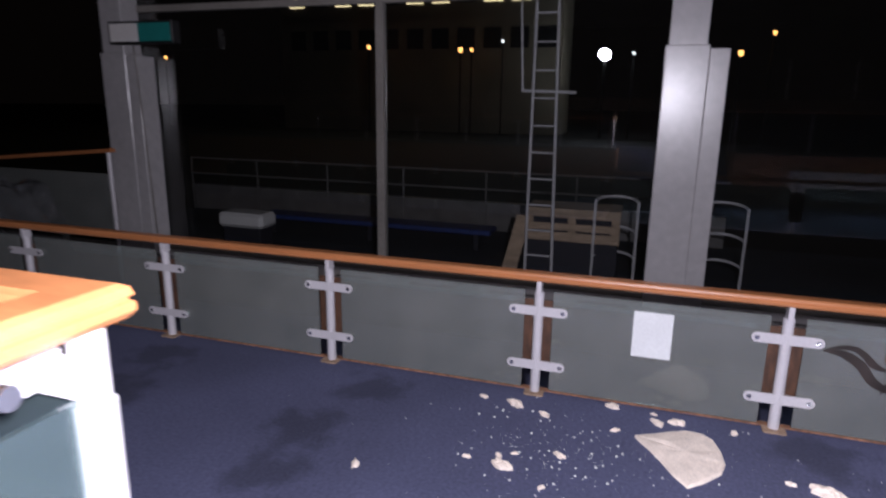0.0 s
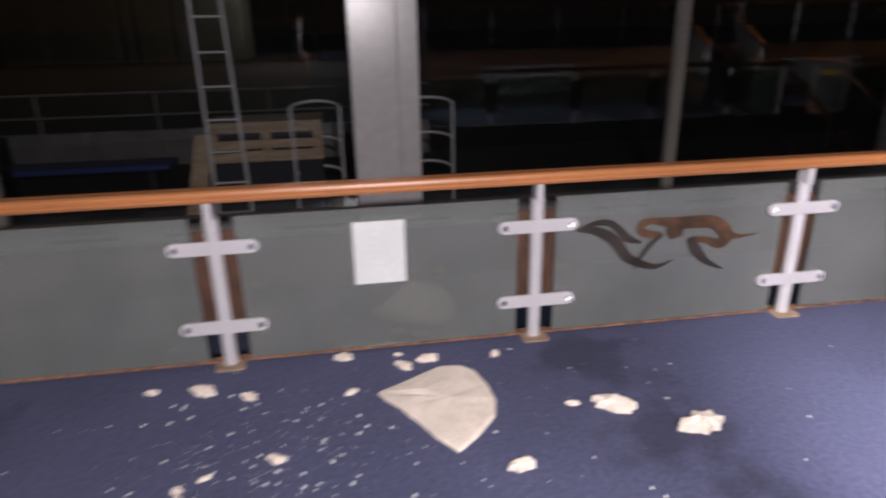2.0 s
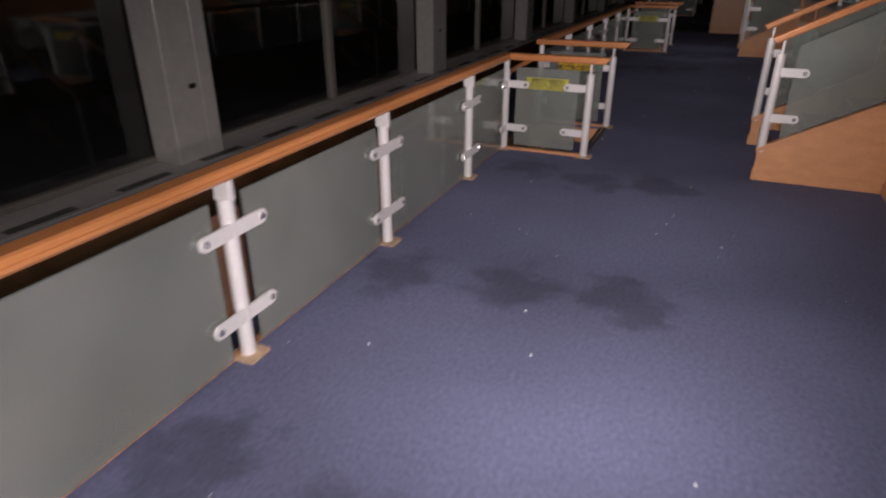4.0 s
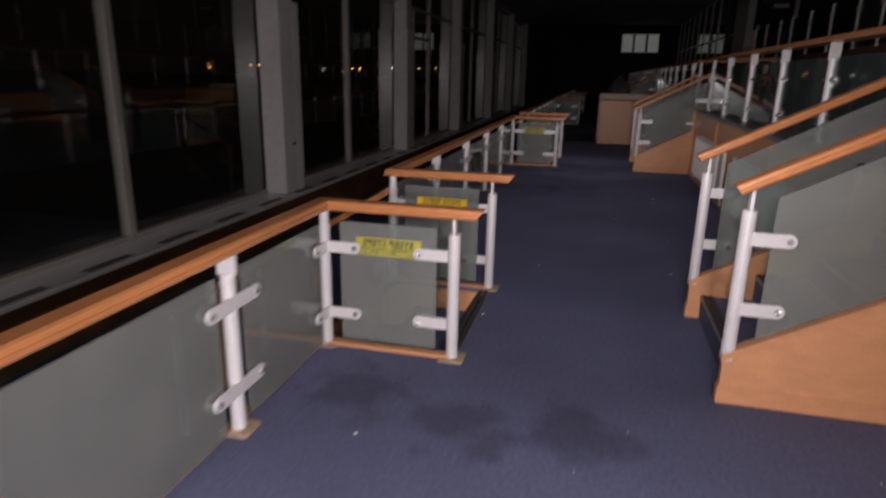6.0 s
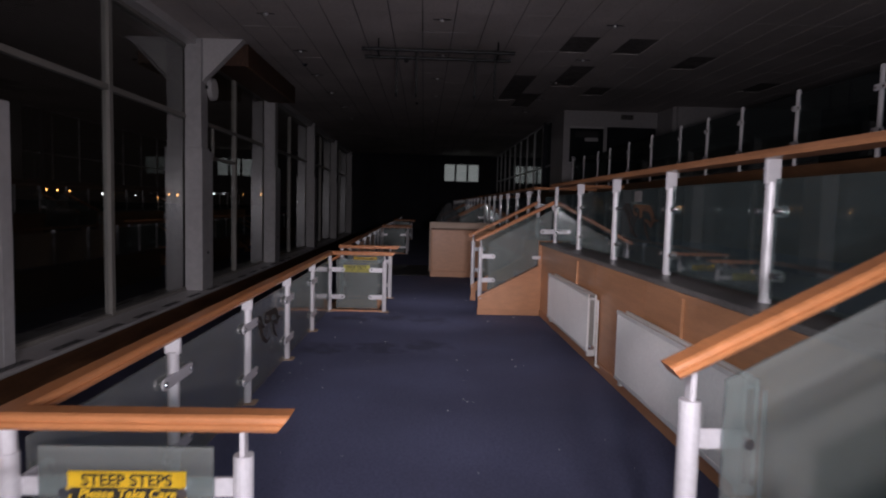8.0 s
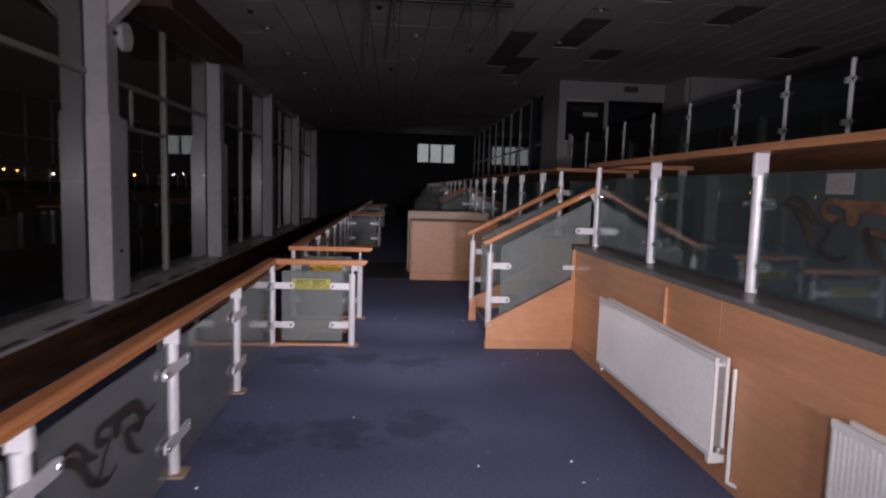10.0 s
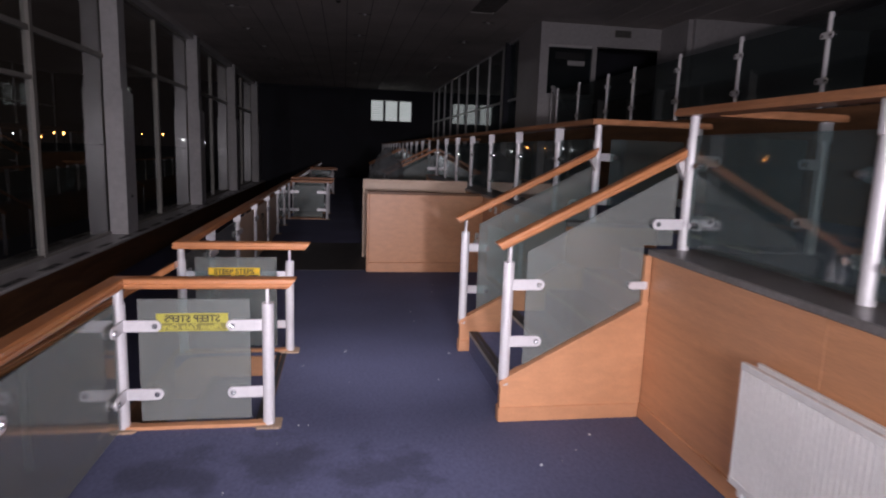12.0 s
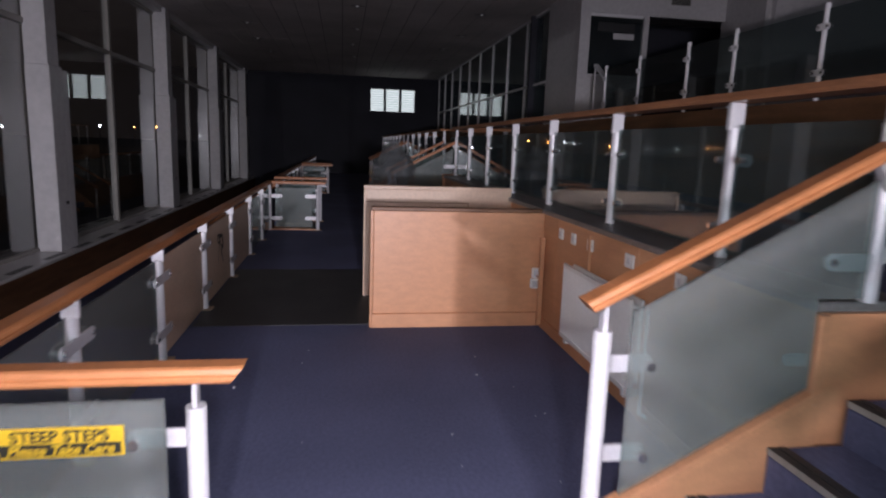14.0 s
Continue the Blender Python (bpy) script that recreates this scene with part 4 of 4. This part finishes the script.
# ---- rooms and glazed screen on the top tier ----
bm = box((6.05, 27.0, 4.40), (9.36, 27.12, CEIL))
block(bm, (6.05, 27.0, TIER2), (6.27, 27.12, 4.40))
block(bm, (6.27, 27.0, TIER2), (7.43, 27.12, 3.19))
block(bm, (7.43, 27.0, TIER2), (7.54, 27.12, 4.40))
block(bm, (9.24, 27.0, TIER2), (9.36, 27.12, 4.40))
structure("wall_room", bm, DIMMEDWHITE, "white wall of the room on the top tier, with dark openings", "wall")
structure("wall_room_side", box((9.36, 25.6, TIER2), (14.0, 25.72, CEIL)), DIMMEDWHITE, "white side wall of the room on the top tier", "wall")
structure("wall_room_return", box((9.24, 25.72, TIER2), (9.36, 27.0, CEIL)), DIMMEDWHITE, "white return wall of the room", "wall")
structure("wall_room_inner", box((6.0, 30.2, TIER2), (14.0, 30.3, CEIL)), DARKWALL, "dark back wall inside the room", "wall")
structure("wall_room_left", box((6.05, 27.12, TIER2), (6.11, 29.0, CEIL)), DIMMEDWHITE, "white flank wall of the room", "wall")
w = tagged(new("window_room"), "dark serving hatch window in a white frame", "window", kind="structure")
w.location = (6.85, 27.06, 3.19)
part("shutter", box((-0.40, -0.02, 0.86), (0.40, 0.02, 1.04), 0.004), BLACK, w)
part("window_frame", box((-0.58, -0.03, 1.15), (0.58, 0.03, 1.21), 0.004), WHITE, w)
part("blind_strip", box((-0.05, -0.015, 0.72), (0.40, 0.015, 0.84), 0.004), DIMMEDWHITE, w)
part("sill", box((-0.58, -0.09, -0.03), (0.58, 0.05, 0.0), 0.004), WHITE, w)
part("pane", box((-0.58, -0.004, 0.0), (0.58, 0.004, 1.15)), DARKGLASS, w)
ob = thing("air_vent", (8.2, 27.0, 4.74), "dark rectangular air vent in the white wall", "vent")
part("frame", box((-0.22, -0.015, -0.09), (0.22, 0.0, 0.09), 0.003), FRAME, ob)
for k in range(5):
    part("slat", box((-0.20, -0.022, -0.075 + 0.032 * k), (0.20, -0.015, -0.055 + 0.032 * k)), BLACK, ob)
scr = thing("glazed_screen", (6.15, 29.1, TIER2), "tall glazed screen in slim white posts on the top tier", "screen")
for k in range(10):
    y = 1.9 * k
    part("post", box((-0.04, y - 0.04, 0.0), (0.04, y + 0.04, CEIL - TIER2), 0.004), WHITE, scr)
    if k < 9:
        pane(scr, (0, y + 0.04), (0, y + 1.86), 0.02, CEIL - TIER2 - 0.05, mat=CLEAR)
        part("rail", box((-0.03, y + 0.04, 1.0), (0.03, y + 1.86, 1.06), 0.004), WHITE, scr)
part("head", box((-0.05, -0.04, CEIL - TIER2 - 0.05), (0.05, 17.14, CEIL - TIER2)), WHITE, scr)
ob = thing("handrail", (6.30, 25.75, TIER2), "sloping grey handrail beside the room", "handrail")
part("rail", sweep([(0, 0, 0.55), (0.05, 1.0, 1.1)], RAIL), STEEL, ob)
for y, z in ((0.05, 0.58), (0.95, 1.07)):
    part("post", rod((0.02, y, 0.0), (0.02, y, z), 0.02), STEEL, ob)

# wrapped furniture far down the walkway
PLASTIC = glass("clear_plastic_sheet", (0.75, 0.76, 0.77), (0.30, 0.31, 0.32), 0.22, 0.12, 6.0)


def wrapped(at, size, seed):
    ob = thing("wrapped_furniture", at, "furniture stacked under a crumpled clear plastic sheet", "furniture", "wrapped furniture")
    bm = bmesh.new()
    bmesh.ops.create_icosphere(bm, subdivisions=4, radius=1)
    for v in bm.verts:
        p = v.co.copy()
        k = 1 + 0.22 * noise.noise(p * 2.2 + Vector((seed, 0, 0))) + 0.10 * noise.noise(p * 7 + Vector((0, seed, 0)))
        v.co = Vector((p.x * k * size[0], p.y * k * size[1], max(0.0, 0.5 + 0.55 * p.z * k) * size[2]))
    part("plastic_sheet", bm, PLASTIC, ob, "crumpled clear plastic")
    part("stacked_top", box((-0.5 * size[0], -0.5 * size[1], 0.45 * size[2]), (0.5 * size[0], 0.5 * size[1], 0.5 * size[2]), 0.01), DARKWOOD, ob)
    for sx in (-1, 1):
        for sy in (-1, 1):
            part("leg", rod((sx * 0.4 * size[0], sy * 0.4 * size[1], 0), (sx * 0.4 * size[0], sy * 0.4 * size[1], 0.45 * size[2]), 0.02), BLACK, ob)


wrapped((2.12, 24.6, 0), (0.40, 0.5, 1.5), 1.7)
wrapped((-2.2, -9.3, LOW), (0.5, 0.9, 1.75), 7.3)

# ---- by the far column: emergency sign and a short barrier on the lower tier ----
TEAL = material("teal_sign", (0.02, 0.22, 0.20), 0.4, amount=0.06)
ob = thing("exit_sign", (-3.02, -7.42, 2.92), "white and teal emergency exit sign box on the column", "sign")
part("case", box((-0.16, -0.55, -0.15), (0.0, 0.55, 0.15), 0.01), BLACK, ob)
part("bracket", box((-0.26, -0.55, -0.10), (-0.15, -0.46, 0.10), 0.004), BLACK, ob)
part("white_half", box((0.0, -0.52, -0.12), (0.006, -0.03, 0.12), 0.001), RADIATOR, ob)
part("teal_half", box((0.0, -0.03, -0.12), (0.006, 0.52, 0.12), 0.001), TEAL, ob)
ob = thing("cable", (-3.2, -7.72, -0.29), "thin grey cable hanging beside the column", "cable")
part("strand", rod((0.0, 0.12, 0.0), (0.0, 0.0, 3.1), 0.012, None, 8), FRAME, ob)
ob = thing("barrier", (-2.9, -9.2, LOW), "short beech topped barrier beside the windows", "barrier")
part("handrail", sweep([(0, -1.4, 1.95), (0, 1.2, 2.17)], RAIL), RAILWOOD, ob)
part("panel", box((-0.01, -1.3, 0.9), (0.01, 1.1, 1.85), 0.003), GLASS, ob)
for y, z in ((-1.3, 1.96), (1.12, 2.16)):
    part("post", rod((0, y, 0), (0, y, z), 0.034), STEEL, ob)

# ---- outside: dark terrace, ladder, pallets, railings and the town's lights ----
TERRACE = material("dark_terrace", (0.03, 0.035, 0.045), 0.8, scale=(0.5, 20.0), amount=0.3)
structure("ground", box((-400.0, -300.0, -1.35), (-3.62, 400.0, -1.25)), material("dark_ground", (0.02, 0.021, 0.02), 0.9, amount=0.3), "dark ground outside reaching the horizon", "ground")
structure("terrace", box((-9.5, -12.0, -1.25), (-3.64, 12.0, -0.80)), TERRACE, "dark blue-grey terrace outside the windows", "terrace")
PINE = material("weathered_pine", (0.34, 0.25, 0.175), 0.8, scale=(3.0, 30.0), amount=0.3, stretch=(3, 1, 8), by_object=0.15)
ob = thing("pallet_crate", (-5.6, -1.65, -0.80), "weathered pine pallet crate on a dark base", "crate")
for z0, z1 in ((0.76, 0.90), (0.93, 1.04), (1.13, 1.25)):
    for a, b in ((-0.72, -0.02), (0.02, 0.72)):
        part("plank", box((0.28, a, z0), (0.302, b, z1), 0.004), PINE, ob)
for y in (-0.66, 0.0, 0.66):
    part("batten", box((0.24, y - 0.06, 0.76), (0.279, y + 0.06, 1.25), 0.004), PINE, ob)
part("top_board", box((-0.45, -0.72, 1.25), (0.30, 0.72, 1.27), 0.004), PINE, ob)
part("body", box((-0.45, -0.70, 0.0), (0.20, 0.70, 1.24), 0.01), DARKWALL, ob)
ob = thing("leaning_board", (-5.2, -2.62, -0.80), "pale pine board leaning on the crate", "board")
part("board", slab([(-0.14, 0.0), (0.10, 0.0), (0.36, 1.15), (0.14, 1.15)], -0.02, 0.02, "x"), PINE, ob)
lad = thing("fixed_ladder", (-5.05, -2.09, -0.80), "white steel fixed ladder outside the window", "ladder")
for y in (-0.21, 0.21):
    part("stile", rod((0, y, 0), (0, y * 0.72 - 0.05, 4.6), 0.022, None, 8), STEEL, lad)
for k in range(12):
    half, z = 0.21 - 0.005 * k, 0.17 + 0.392 * k
    part("rung", rod((0, -half - 0.0042 * k, z), (0, half - 0.0042 * k, z), 0.014, None, 8), STEEL, lad)
part("bracket", rod((0.0, -0.37, 3.02), (0.0, 0.42, 3.0), 0.022, None, 8), STEEL, lad)
part("safety_rail", rod((0.0, -0.36, 3.02), (0.0, -0.44, 4.6), 0.016, None, 8), STEEL, lad)
for k, y in enumerate((0.48, -1.0)):
    gd = thing("hooped_guard", (-5.3, y, -0.80), "white tubular hooped guard rail on the terrace", "guard rail", "hooped guards")
    n = 12
    for z in (0.55, 0.95, 1.42):
        line = [(-0.32 * math.sin(math.pi * q / n), -0.31 * math.cos(math.pi * q / n), z + 0.05 * math.sin(math.pi * q / n)) for q in range(n + 1)]
        bm = bmesh.new()
        for a, b in zip(line, line[1:]):
            tube(bm, a, b, 0.02, None, 8)
        part("hoop", bm, STEEL, gd)
    for y2 in (-0.31, 0.31):
        part("upright", rod((0, y2, 0), (0, y2, 1.42), 0.02, None, 8), STEEL, gd)
ob = thing("white_tub", (-5.4, -7.6, -0.80), "white plastic tub on the terrace", "tub")
part("body", box((-0.25, -0.48, 0.55), (0.25, 0.48, 0.82), 0.06), RADIATOR, ob)
part("stand", box((-0.2, -0.4, 0.0), (0.2, 0.4, 0.55), 0.02), DARKWALL, ob)
rail = thing("terrace_railing", (-9.2, 0, -0.80), "thin white steel railing along the terrace's edge", "railing")
for z in (0.95, 1.35):
    part("rail", rod((0, -12, z), (0, 1.0, z), 0.022, None, 8), COPING, rail)
for k in range(7):
    part("post", rod((0, -12 + 2 * k, 0), (0, -12 + 2 * k, 1.35), 0.022, None, 8), COPING, rail)
structure("terrace_kerb", box((-9.4, -12.0, -0.80), (-9.25, 1.0, -0.15), 0.01), COPING, "low grey kerb wall at the terrace's edge", "kerb")
BLUE = material("blue_tarpaulin", (0.02, 0.04, 0.16), 0.6, amount=0.3)
ob = thing("blue_bench", (-7.5, -6.0, -0.80), "long low bench with a blue cover", "bench")
part("seat", box((-0.3, -2.6, 0.32), (0.3, 2.6, 0.42), 0.02), BLUE, ob)
for y in (-2.3, 0.0, 2.3):
    part("support", box((-0.22, y - 0.05, 0.0), (0.22, y + 0.05, 0.32), 0.01), DARKWALL, ob)

AMBER = glow("sodium_light", (1.0, 0.42, 0.10), 3.5)
COLD = glow("white_light", (0.95, 1.0, 0.95), 2.0)
FLOOD = glow("floodlight_face", (0.96, 0.98, 1.0), 60.0)
rng = random.Random(3)


def street_light(at, mat, r):
    ob = thing("street_light", at, "distant street light glowing at night", "street light", "lights of the town")
    part("lamp", rod((0, 0, -r), (0, 0, r), r * 0.7, r, 8), mat, ob)
    part("pole", rod((0, 0, -at[2] - 1.3), (0, 0, -r), 0.08, None, 6), BLACK, ob)


for k in range(16):
    x = -95 + 4.6 * k + rng.uniform(-2, 2)
    street_light((x, 148 + rng.uniform(-6, 6), 1.6 + 1.6 * rng.random()), AMBER if rng.random() < 0.65 else COLD, 0.10 + 0.14 * rng.random())
for x, y, z, r in ((-60, -58, 7.0, 0.25), (-60, -30.5, 7.8, 0.3), (-60, -20.0, 7.4, 0.35), (-60, -18.8, 7.4, 0.25), (-60, -15.5, 8.2, 0.2), (-60, -2.6, 6.9, 0.2), (-60, 6.8, 6.8, 0.35), (-60, 9.4, 8.5, 0.25)):
    street_light((x, y, z), AMBER if r > 0.24 else COLD, r * 0.7)
ob = thing("floodlight", (-60, -5.3, 6.8), "distant white floodlight on a mast", "floodlight")
part("lamp", rod((0, 0, 0), (0.1, 0, 0), 0.55, 0.55, 20), FLOOD, ob)
part("mast", rod((-0.2, 0, -8.1), (-0.2, 0, 0.4), 0.12, None, 8), BLACK, ob)
FACADE = material("night_facade", (0.30, 0.27, 0.20), 0.9, scale=(0.2, 4.0), amount=0.2)
ROOMLIGHT = glow("lit_room", (1.0, 0.80, 0.42), 1.3)
house = thing("office_block", (-64, -27, -1.3), "distant office block with lit yellow windows", "building")
part("wall", box((-8, -17, 0), (0, 17, 17.5)), FACADE, house)
part("roof", box((-8.3, -17.3, 17.5), (0.3, 17.3, 18.0)), FACADE, house)
for k in range(11):
    for z in (9.2, 14.0):
        lit = (k * 7 + int(z)) % 3 > 0 and z > 10
        part("window", box((0.0, -15.6 + 3.0 * k, z), (0.06, -13.6 + 3.0 * k, z + 2.2)), ROOMLIGHT if lit else BLACK, house, "lit window" if lit else "dark window")
